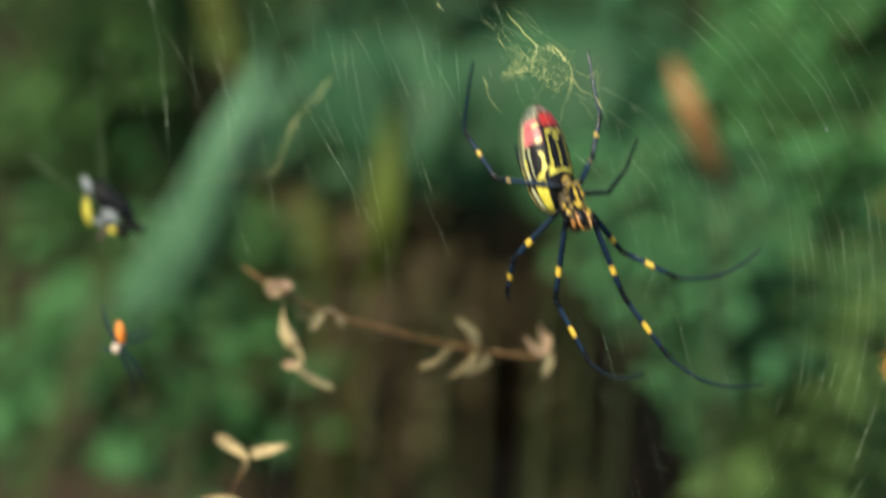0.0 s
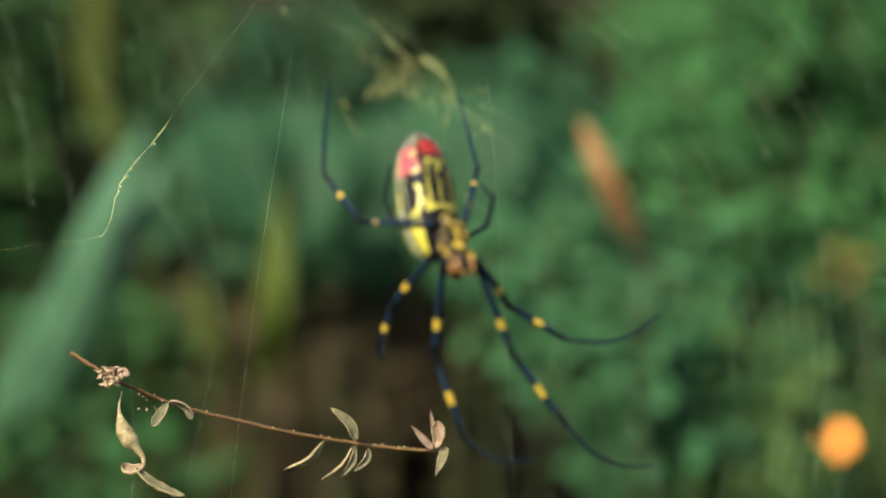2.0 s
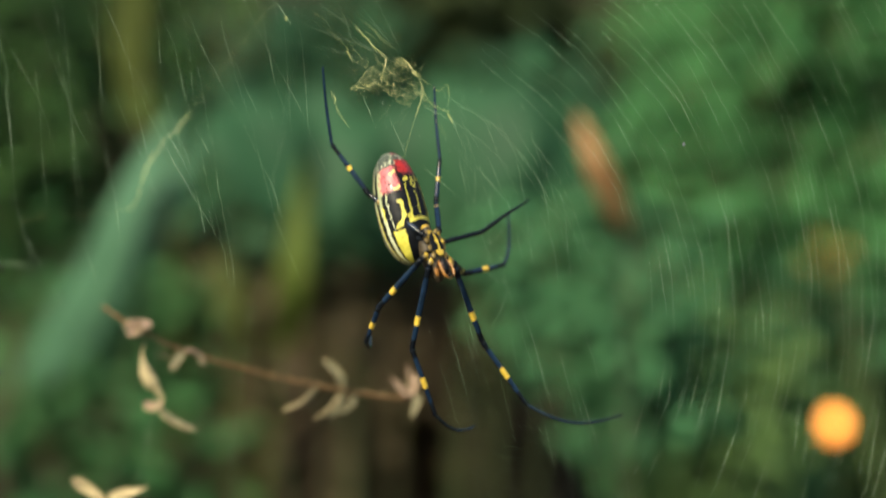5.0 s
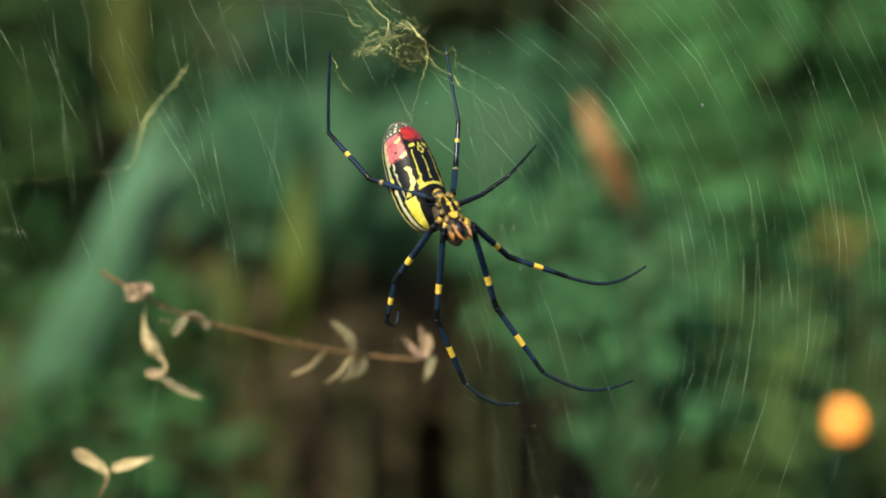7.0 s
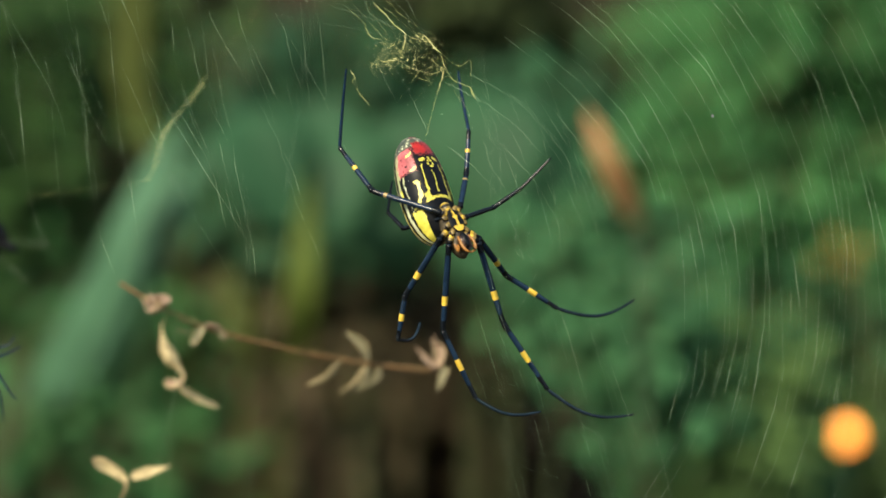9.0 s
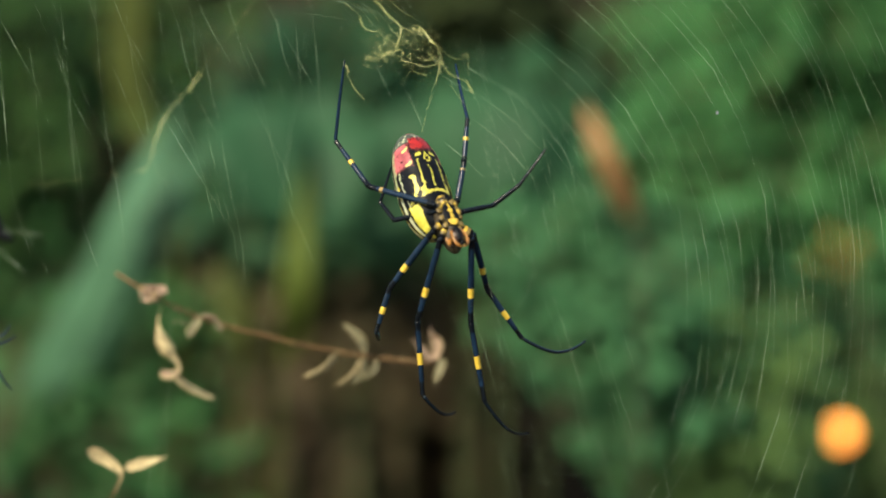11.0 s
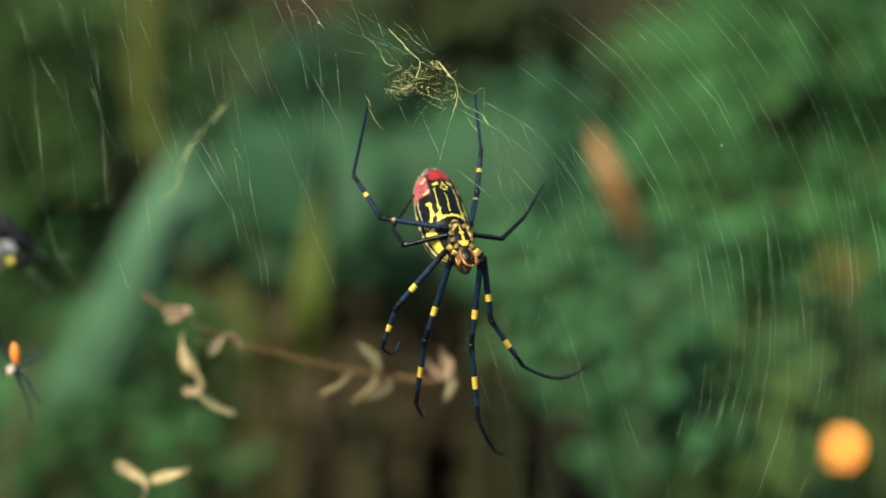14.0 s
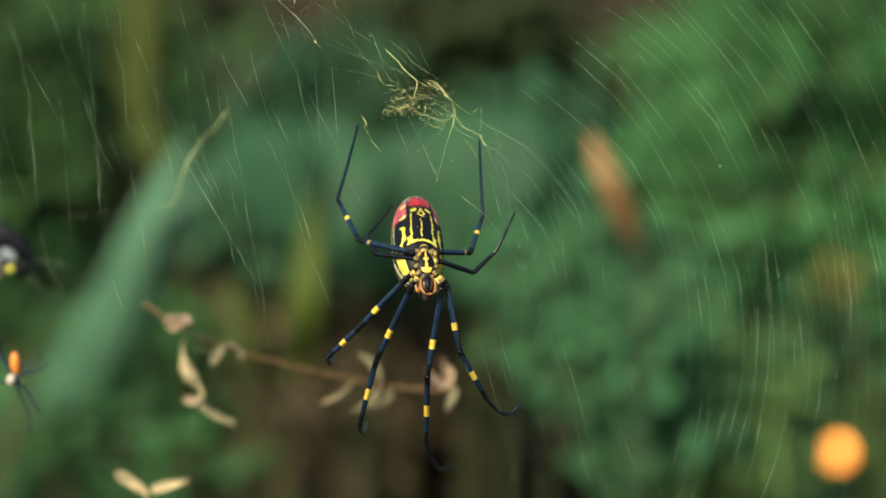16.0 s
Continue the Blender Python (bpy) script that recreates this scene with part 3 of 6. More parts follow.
def build_twig():
    rng = random.Random(21)
    twig = thing("dry_twig", "thin dry brown twig with curled straw-coloured leaves, caught in the web", "twig")
    line = smooth_line([(-0.0685, 0.545, 1.1918), (-0.0626, 0.546, 1.1881), (-0.0549, 0.552, 1.1835), (-0.0469, 0.560, 1.1800), (-0.0310, 0.569, 1.1755), (-0.0172, 0.578, 1.1724), (-0.0068, 0.581, 1.1710), (0.0000, 0.583, 1.1705)], 8)
    line = [q + Vector((rng.uniform(-1, 1), rng.uniform(-1, 1), rng.uniform(-1, 1))) * 0.00008 for q in line]
    n = len(line)
    v, f = tube(line, [0.00044 + 0.00022 * math.sin(i * 1.7) * rng.random() * .5 - 0.00010 * i / n for i in range(n)], 7)
    stem = part("stem", mesh_of("stem", v, f, [M_TWIG]), twig)
    # short bristles on the stem
    v, f = [], []
    for i in range(10, n - 4):
        if rng.random() < .6:
            d = Vector((rng.uniform(-.6, .2), rng.uniform(-.6, .6), rng.uniform(.4, 1))).normalized()
            tube([line[i], line[i] + d * rng.uniform(.0005, .0008)], [.00016, .00010], 4, v, f)
    part("bristles", mesh_of("bristles", v, f, [M_STRAW]), stem, kind="stuff")
    # withered bud head
    head = Vector((-0.0599, 0.545, 1.1868))
    for _ in range(16):
        q = Vector((rng.gauss(0, 1), rng.gauss(0, .8), rng.gauss(0, .7))) * .0009
        d = Vector((rng.uniform(-1, 1), rng.uniform(-1, .4), rng.uniform(-.8, .8))).normalized() * rng.uniform(.0018, .0034)
        curl(head + q - d * .3, head + q + d, rng.uniform(.0016, .0030), (rng.uniform(-.3, .3), .2), (rng.uniform(0, 2), rng.uniform(1, 3)), rng, twig, rng.choice((M_HUSK, M_HUSK, M_HUSK, M_STRAW)), "bud_scale")
    for _ in range(7):
        q = Vector((rng.gauss(0, 1), rng.gauss(0, .8), rng.gauss(0, .8))) * .0012
        v, f = egg(head + q, [rng.uniform(.0006, .0012) for _ in range(3)], [rng.uniform(0, 180) for _ in range(3)], 5, 8, .25, rng)
        part("bud_scale", mesh_of("bud_scale", v, f, [M_HUSK], smooth=False), twig)
    # the whole twig swings back towards its head
    swing = Matrix(((1.0507, 0, 0, 0), (-.4025, 1, 0, 0), (.006, 0, 1, 0), (0, 0, 0, 1)))
    for ob in twig.children_recursive:
        ob.data.transform(swing)
    # a pod hanging from the head, a brown cup under it and a long folded leaf
    line = smooth_line([(-0.0617, 0.5710, 1.1838), (-0.0623, 0.5710, 1.1812), (-0.0622, 0.5710, 1.1792), (-0.0616, 0.5710, 1.1766), (-0.0604, 0.5710, 1.1743), (-0.0588, 0.5710, 1.1723), (-0.0577, 0.5710, 1.1707), (-0.0575, 0.5710, 1.1691)], 5)
    fat = [.00012, .00018, .00040, .00150, .00185, .00080, .00048, .00032]
    radii = [fat[min(7, i // 5)] + (fat[min(7, i // 5 + 1)] - fat[min(7, i // 5)]) * (i % 5) / 5 for i in range(len(line))]
    v, f = tube(line, [r * rng.uniform(.93, 1.07) for r in radii], 14)
    part("pod", mesh_of("pod", v, f, [M_STRAW]), twig)
    boat([(-0.0620, 0.5710, 1.1693), (-0.0600, 0.5712, 1.1684), (-0.0574, 0.5710, 1.1692)], .0030, (.1, -.55, .8), twig, rng, (.5, .6), .9, M_HUSK)
    boat([(-0.0595, 0.5710, 1.1691), (-0.0561, 0.5705, 1.1662), (-0.0516, 0.5710, 1.1638), (-0.0495, 0.5712, 1.1632)], .0029, (.5, -.4, .8), twig, rng, (.7, .9), .7)
    # a torn husk under the stem
    boat([(-0.0523, 0.5680, 1.1818), (-0.0538, 0.5670, 1.1796), (-0.0556, 0.5675, 1.1771)], .0027, (-.7, -.9, .3), twig, rng, (.7, .5), .6)
    boat([(-0.0523, 0.5680, 1.1818), (-0.0500, 0.5685, 1.1812), (-0.0484, 0.5690, 1.1796), (-0.0481, 0.5690, 1.1782)], .0020, (.1, -.5, -.9), twig, rng, (.4, .4), .8, outer=M_HUSK)
    for _ in range(9):
        q = Vector((rng.uniform(-.0585, -.0535), .5690, rng.uniform(1.1800, 1.1835)))
        v, f = egg(q, [rng.uniform(.0001, .0003) for _ in range(3)], [rng.uniform(0, 180)] * 3, 4, 6, .3, rng)
        part("husk_crumb", mesh_of("husk_crumb", v, f, [M_HUSK], smooth=False), twig)
    # folded leaves in the middle of the stem
    for points, width, face, twist in (
        ([(-0.0158, 0.580, 1.1728), (-0.0172, 0.579, 1.1766), (-0.0210, 0.579, 1.1797)], .0026, (.5, -.7, -.4), .6), ([(-0.0219, 0.580, 1.1733), (-0.0252, 0.579, 1.1692), (-0.0304, 0.579, 1.1672)], .0024, (.6, -.7, -.5), -.5),
        ([(-0.0163, 0.580, 1.1719), (-0.0184, 0.579, 1.1678), (-0.0229, 0.579, 1.1652)], .0024, (.6, -.7, -.5), -.5), ([(-0.0160, 0.580, 1.1719), (-0.0166, 0.579, 1.1688), (-0.0188, 0.579, 1.1658)], .0016, (.7, -.7, .1), .5),
        ([(-0.0133, 0.580, 1.1715), (-0.0138, 0.579, 1.1692), (-0.0164, 0.579, 1.1668)], .0017, (.7, -.7, .1), .4)):
        boat(points, width, face, twig, rng, (.7, .8), .75, twist=twist)
    # withered tuft at the end
    boat([(-0.0004, 0.580, 1.1712), (-0.0022, 0.579, 1.1730), (-0.0047, 0.579, 1.1759)], .0021, (.5, -.8, .4), twig, rng, (.5, .9), .7, M_HUSK, M_HUSK)
    boat([(0.0000, 0.581, 1.1712), (0.0006, 0.580, 1.1738), (0.0004, 0.580, 1.1768)], .0031, (-.3, -.9, .3), twig, rng, (.6, .35), .8, M_HUSK)
    boat([(-0.0002, 0.581, 1.1740), (-0.0006, 0.580, 1.1765), (-0.0009, 0.580, 1.1789)], .0012, (.3, -.8, .3), twig, rng, (.4, .9), .6, M_HUSK, M_HUSK)
    boat([(0.0020, 0.581, 1.1716), (0.0012, 0.580, 1.1688), (-0.0001, 0.580, 1.1657)], .0027, (-.6, -.8, .2), twig, rng, (.25, .8), .6)
    # lower sprig
    sprig = thing("dry_sprig", "dry sprig with three pale folded leaves on a thin stalk", "twig")
    line = smooth_line([(-0.0836, 0.570, 1.0119), (-0.0746, 0.565, 1.1152), (-0.0728, 0.562, 1.1372), (-0.0718, 0.560, 1.1411), (-0.0693, 0.560, 1.1464), (-0.0684, 0.560, 1.1484)], 6)
    v, f = tube(line, .00016, 6)
    part("stem", mesh_of("stem", v, f, [M_TWIG]), sprig)
    v, f = tube([(-0.0728, 0.562, 1.1368), (-0.0716, 0.561, 1.1366), (-0.0704, 0.560, 1.1369)], .00014, 6)
    part("stem", mesh_of("stem", v, f, [M_TWIG]), sprig)
    for points, width, face, shape in (([(-0.0716, 0.560, 1.1415), (-0.0693, 0.559, 1.1466), (-0.0713, 0.559, 1.1494), (-0.0768, 0.559, 1.1526)], .0034, (.3, -.9, -.3), (1.5, .22)),
                                       ([(-0.0592, 0.560, 1.1509), (-0.0612, 0.559, 1.1503), (-0.0640, 0.559, 1.1496), (-0.0684, 0.559, 1.1484)], .0029, (0, -.95, .35), (1.3, .25)),
                                       ([(-0.0702, 0.560, 1.1370), (-0.0735, 0.559, 1.1373), (-0.0804, 0.559, 1.1361)], .0036, (0, -.95, .4), (.9, .25)),
                                       ([(-0.0728, 0.561, 1.1362), (-0.0706, 0.560, 1.1348), (-0.0692, 0.560, 1.1341)], .0012, (0, -.9, .4), (.6, .6))):
        boat(points, width, face, sprig, rng, shape, .35, M_STRAW)


build_twig()


# ---- web ----
def hub_bow(x):
    """The web's sheet: how far it lies from the camera at x."""
    return 0.484 + (3.0 * (x + 0.004) ** 2 if x < -0.004 else 2.4 * (x + 0.004) ** 2)


def strand(parent, pts, radius, mat, name="strand", sides=4):
    v, f = tube(pts, radius, sides)
    return part(name, mesh_of(name, v, f, [mat], smooth=False), parent)


def build_web():
    rng = random.Random(33)
    web = thing("orb_web", "fine pale-gold orb web with kinked threads", "spider web")
    THINGS["orb_web"] = web
    mm = 0.0001095  # one step of the web's own grid

    def at(u, w, dy=0.0):
        x = (u - 769) * mm
        return Vector((x, hub_bow(x) + dy, 1.2 - (w - 432) * mm))

    knots = []

    def glint_radii(n, k):
        """Radii along a thread: glints are shaped as thicker, bright stretches between faint ones."""
        a, b = rng.uniform(0, 6), rng.uniform(.5, 1.1)
        stretch = [rng.choice((.3, .6, 1, 1, 1.3)) for _ in range(n // 3 + 1)]
        r = [k * stretch[i // 3] * (.0000022 + .0000062 * max(0, math.sin(a + b * i)) ** 2 + rng.uniform(0, .0000016)) for i in range(n)]
        r[0] = r[-1] = .0000006
        return r

    def thread(corners, k, name, knot=.3, parent=None, mat=None):
        """A thread of straight stretches between its corners, with a knot at some of them."""
        pts = []
        for p, q in zip(corners, corners[1:]):
            pts += [p, p.lerp(q, .33), p.lerp(q, .67)]
            if rng.random() < knot:
                knots.append(q)
        pts.append(corners[-1])
        strand(parent or web, pts, glint_radii(len(pts), k), mat or M_SILK, name)

    # capture spiral on the one side, in straight stretches that bend at the radii
    for k in range(50):
        r = 330 + 17.5 * k + rng.uniform(-5, 5)
        if r < 540 and k % 2:
            continue
        a, end = rng.uniform(-66, -50), (rng.uniform(14, 44) if r > 600 else rng.uniform(-14, 0))
        if k % 5 == 2:
            a = rng.uniform(-34, -12)
        corners, wide = [], rng.uniform(7, 10)
        while a < end:
            q = r * (1 + .010 * math.sin(a * .10 + k * .7) + rng.uniform(-.0045, .0045))
            corners.append(at(600 + q * math.cos(radians(a)) * 1.02, 530 + q * math.sin(radians(a)) * .98, rng.uniform(-.0004, .0004)))
            a += wide + rng.uniform(-2, 3)
        if len(corners) > 2:
            thread(corners, 1.7 if k % 3 else 2.4, "spiral_strand", .12)
    # short stray ends between the turns of the spiral
    for k in range(46):
        r, a = rng.uniform(560, 1120), rng.uniform(-52, 34)
        step = rng.uniform(2.5, 5)
        thread([at(600 + r * math.cos(radians(a + i * step)) * 1.02, 530 + r * math.sin(radians(a + i * step)) * .98) for i in range(2)], rng.uniform(1.4, 2.4), "stray_strand", .1)
    # long threads on the other side
    for k in range(36):
        u, w = -130 + 21 * k + rng.uniform(-8, 8), rng.uniform(-150, -20) if k % 3 else rng.uniform(40, 160)
        stop = rng.uniform(260, 600) if u < 440 else rng.uniform(130, 280)
        slope, corners = rng.uniform(.30, .44), []
        while w < stop:
            corners.append(at(u, w, rng.uniform(-.0008, .0008)))
            step = rng.uniform(40, 90)
            slope = min(.62, max(.08, slope + rng.uniform(-.22, .19)))
            u, w = u + step * slope, w + step
        if len(corners) > 1:
            thread(corners, 1.5 if k % 4 else 2.0, "long_strand", .4)
    # threads below the spider, and the ladder of turns between them
    for k in range(13):
        u, w = 795 + 22 * k + rng.uniform(-9, 9), 400 + 14 * abs(k - 6) + rng.uniform(-20, 60)
        corners = []
        while w < 1000:
            corners.append(at(u, w, rng.uniform(-.0004, .0004)))
            step = rng.uniform(70, 130)
            u, w = u + step * rng.uniform(.22, .36), w + step
        thread(corners, 1.15, "long_strand", .15)
    for k in range(15):
        w = 640 + 21 * k
        thread([at(800 + 11 * k + i * 46, w + i * 15 + 10 * math.sin(i * 1.1) + rng.uniform(-3, 3)) for i in range(rng.randint(3, 7))], .65, "cross_strand", 0)
    # sparse broken turns beside the legs
    for k in range(11):
        u, w = 815 + 23 * k + rng.uniform(-10, 10), 90 + 11 * k + rng.uniform(-40, 60)
        stop, slope, corners = rng.uniform(330, 600), .34 + .025 * k, []
        while w < stop:
            corners.append(at(u, w, rng.uniform(-.0008, .0008)))
            step = rng.uniform(34, 80)
            u, w, slope = u + step * slope, w + step, max(-.1, slope - rng.uniform(-.22, .28))
        if len(corners) > 1:
            thread(corners, .75, "long_strand", .4)
    # radii that run up and out of the hub
    for end in ((430, -60), (520, -90), (600, -110), (660, -120), (560, -20), (480, 20)):
        a, b, n = at(760, 80), at(*end), 4
        thread([a.lerp(b, i / n) + Vector((rng.uniform(-1, 1), rng.uniform(-.5, .5), rng.uniform(-1, 1))) * .0005 for i in range(n + 1)], rng.uniform(.7, 1.1), "radius_strand", .3)
    for line in (((905, 560), (930, 520), (945, 480), (925, 440), (935, 410)), ((850, 230), (870, 300), (900, 350), (915, 400), (905, 440), (940, 470)),
                 ((860, 180), (905, 240), (935, 300), (960, 370), (975, 440)), ((830, 130), (900, 170), (960, 220), (1005, 290), (1020, 360)),
                 ((915, 300), (912, 330), (932, 352), (928, 380), (905, 395)), ((960, 250), (975, 320), (985, 400), (990, 460)), ((1040, 300), (1052, 380), (1058, 450))):
        pts = smooth_line([at(*p, rng.uniform(-.001, .001)) for p in line], 3)
        thread([q + Vector((rng.uniform(-1, 1), 0, rng.uniform(-1, 1))) * .00022 for q in pts], 1.5, "loose_strand", .4)
    # thick old strands high above the tangle
    for line, r in ((((417, -150), (449, -111), (466, -86), (484, -70), (519, -35), (547, 5)), .000030), (((497, -123), (501, -73)), .000035),
                    (((542, -183), (559, -114), (577, -64)), .000018), (((619, -182), (615, -123), (616, -79)), .000020)):
        pts = smooth_line([at(*p) for p in line], 5)
        strand(web, [q + Vector((rng.uniform(-1, 1), 0, rng.uniform(-1, 1))) * .0001 for q in pts], [r * rng.uniform(.4, 1.4) for _ in pts], M_SILK, "old_strand")
    # knots and specks in the threads; specks strewn along them stand for glints
    v, f = [], []
    for q in knots:
        egg(q, [rng.uniform(.00002, .00004), .00002, rng.uniform(.00003, .00007)], (0, rng.uniform(-60, 60), 0), 4, 6, .2, rng, v, f)
    spots = [q.co.copy() for ob in web.children for q in list(ob.data.vertices)[::4]]
    for q in rng.sample(spots, 320):
        egg(q, [rng.uniform(.000010, .00003), .00002, rng.uniform(.00003, .00009)], (0, rng.uniform(-40, 10), 0), 4, 6, .2, rng, v, f)
    for _ in range(60):
        u, w = rng.gauss(790, 90), rng.gauss(130, 70)
        egg(at(u, w), [rng.uniform(.00002, .00008) for _ in range(3)], (0, 0, 0), 4, 6, .2, rng, v, f)
    part("motes", mesh_of("motes", v, f, [M_SILK]), web, kind="stuff")
    v, f = egg(at(1266, 208), (.00026, .0002, .0003), rings=5, sides=8, rough=.1, rng=rng)
    part("mote", mesh_of("mote", v, f, [M_BONE]), web)
    v, f = egg(at(538, -6), (.0002, .0002, .0002), rings=5, sides=8, rough=.3, rng=rng)
    part("crumb", mesh_of("crumb", v, f, [M_SILK_GOLD], smooth=False), web)

    # golden tangle above the spider
    tangle = thing("silk_tangle", "loose golden tangle of old silk above the spider", "spider silk")
    THINGS["silk_tangle"] = tangle

    def spot(u, w, dy=0.0):
        return at(u - 15, w - 8, dy)

    def shaken(pts, far):
        return [q + Vector((rng.uniform(-1, 1), rng.uniform(-1, 1), rng.uniform(-1, 1))) * far for q in pts]

    for line, r in ((((679, 15), (685, 23), (700, 37), (714, 54), (733, 71), (733, 87), (727, 107)), .000085), (((733, 71), (748, 80), (764, 84)), .00003),
                    (((756, 71), (768, 75), (779, 87), (787, 98), (797, 106)), .00010), (((797, 106), (802, 129), (799, 146), (789, 179)), .00006),
                    (((789, 179), (780, 212), (768, 258)), .000018), (((802, 132), (816, 152), (833, 160), (847, 167)), .00004), (((847, 167), (851, 176), (857, 186)), .00010),
                    (((797, 106), (827, 129), (847, 119), (849, 154)), .000026), (((670, 133), (685, 117), (702, 121), (722, 119), (739, 129), (760, 137), (781, 142), (800, 135)), .00003),
                    (((629, 23), (647, 37), (664, 54)), .000022), (((664, 52), (672, 75), (693, 81)), .00005), (((637, 133), (645, 148), (643, 152)), .00007), (((752, 146), (767, 153), (781, 157)), .000035),
                    (((685, 0), (706, 17), (731, 42), (760, 62)), .000022), (((640, 150), (655, 178), (672, 198)), .00003)):
        pts = shaken(smooth_line([spot(*q, -.001) for q in line], 6), .00011)
        n = len(pts)
        strand(tangle, pts, [.66 * r * (.35 + .65 * min(1, 4 * i / n, 4 * (n - 1 - i) / n + .2)) * rng.uniform(.6, 1.25) for i in range(n)], M_SILK_GOLD, "thick_strand", 5)
    # fine curls strung along the sagging floor of the tangle and in its knot
    homes = [((676, 128), (700, 116), (724, 112), (748, 122), (776, 132), (800, 130)), ((690, 96), (716, 94), (740, 96), (764, 100)), ((754, 72), (766, 78), (780, 90), (792, 102))]
    for k in range(190):
        home = smooth_line([spot(*q) for q in homes[(0, 0, 1, 2, 0, 1)[k % 6]]], 6)
        q = rng.choice(home) + Vector((rng.gauss(0, .0006), rng.uniform(-.003, .002), rng.gauss(0, .0009)))
        ang, bend, pts = rng.uniform(0, 6.3), rng.uniform(-.5, .5), [q]
        for _ in range(rng.randint(6, 17)):
            if rng.random() < .25:
                bend = rng.uniform(-.8, .8)
                ang += rng.uniform(-1.4, 1.4)
            ang += bend + rng.uniform(-.5, .5)
            q = q + Vector((math.cos(ang), rng.uniform(-.4, .4), .7 * math.sin(ang))) * rng.choice((.00012, .00018, .00026, .00046))
            pts.append(q)
        thin = rng.choice((.0000025, .0000035, .000005, .000008))
        strand(tangle, pts, [thin * rng.uniform(.4, 2.0) for _ in pts], M_SILK_GOLD, "curled_strand")
    for k in range(12):
        a = at(rng.uniform(690, 800), rng.uniform(70, 120))
        b = at(rng.uniform(560, 740), rng.uniform(-70, 20)) if k < 5 else at(rng.uniform(640, 860), rng.uniform(140, 210))
        thread(shaken([a.lerp(b, i / 4) for i in range(5)], .0006), .7, "guy_strand", 0, tangle, M_SILK_GOLD)
    for k in range(26):
        home = smooth_line([spot(*q, -.001) for q in homes[2 if k < 14 else 0]], 6)
        v, f = egg(rng.choice(home) + Vector((rng.gauss(0, .0003), 0, rng.gauss(0, .0004))), [rng.uniform(.00005, .00016) for _ in range(3)], [rng.uniform(0, 180)] * 3, 4, 6, .3, rng)
        part("crumb", mesh_of("crumb", v, f, [M_SILK_GOLD], smooth=False), tangle)

    # a debris-laden strand further back
    old = thing("debris_strand", "sagging silk strand with yellowish debris", "spider silk")
    line = smooth_line([(-0.0317, 0.560, 1.2621), (-0.0380, 0.560, 1.2539), (-0.0462, 0.560, 1.2432), (-0.0531, 0.560, 1.2338), (-0.0594, 0.560, 1.2262), (-0.0613, 0.560, 1.2218), (-0.0642, 0.560, 1.2145), (-0.0748, 0.562, 1.2130), (-0.0905, 0.565, 1.2112)], 6)
    n = len(line)
    v, f = tube([q + Vector((rng.uniform(-1, 1), rng.uniform(-1, 1), rng.uniform(-1, 1))) * .0002 for q in line],
                [(.000022 + .00005 * rng.random()) if .34 < i / n < .75 else .000008 for i in range(n)], 5)
    part("strand", mesh_of("strand", v, f, [M_SILK_GOLD], smooth=False), old)
    for k in range(14):
        q = line[int(n * rng.uniform(.35, .74))]
        v, f = egg(q + Vector((rng.uniform(-1, 1), 0, rng.uniform(-1, 1))) * .0004, [rng.uniform(.00006, .00019) for _ in range(3)], [rng.uniform(0, 180)] * 3, 4, 6, .25, rng)
        part("crumb", mesh_of("crumb", v, f, [M_SILK_GOLD], smooth=False), old)

    # threads that hang by the twig
    support = thing("support_threads", "single silk threads running down past the dry twig", "spider silk")
    for pts in (
        ((-0.0273, 0.566, 1.2508), (-0.0347, 0.566, 1.2051), (-0.0401, 0.566, 1.1638), (-0.0434, 0.566, 1.1312)),
        ((0.0107, 0.572, 1.2455), (0.0129, 0.572, 1.2146), (0.0154, 0.572, 1.1648), (0.0168, 0.572, 1.1297)),
        ((-0.0577, 0.556, 1.1679), (-0.0592, 0.556, 1.1617), (-0.0629, 0.556, 1.1440), (-0.0659, 0.556, 1.1106)),
        ((-0.0584, 0.550, 1.1982), (-0.0576, 0.555, 1.1729), (-0.0588, 0.555, 1.1582), (-0.0596, 0.556, 1.1371)),
        ((-0.0454, 0.600, 1.2161), (-0.0449, 0.600, 1.1952), (-0.0516, 0.600, 1.1624), (-0.0553, 0.600, 1.1370)),
    ):
        pts = smooth_line(pts, 8)
        strand(support, [q + Vector((rng.uniform(-1, 1), rng.uniform(-1, 1), rng.uniform(-1, 1))) * .00008 for q in pts], [rng.uniform(.000005, .000012) for _ in pts], M_SILK, "strand")


build_web()


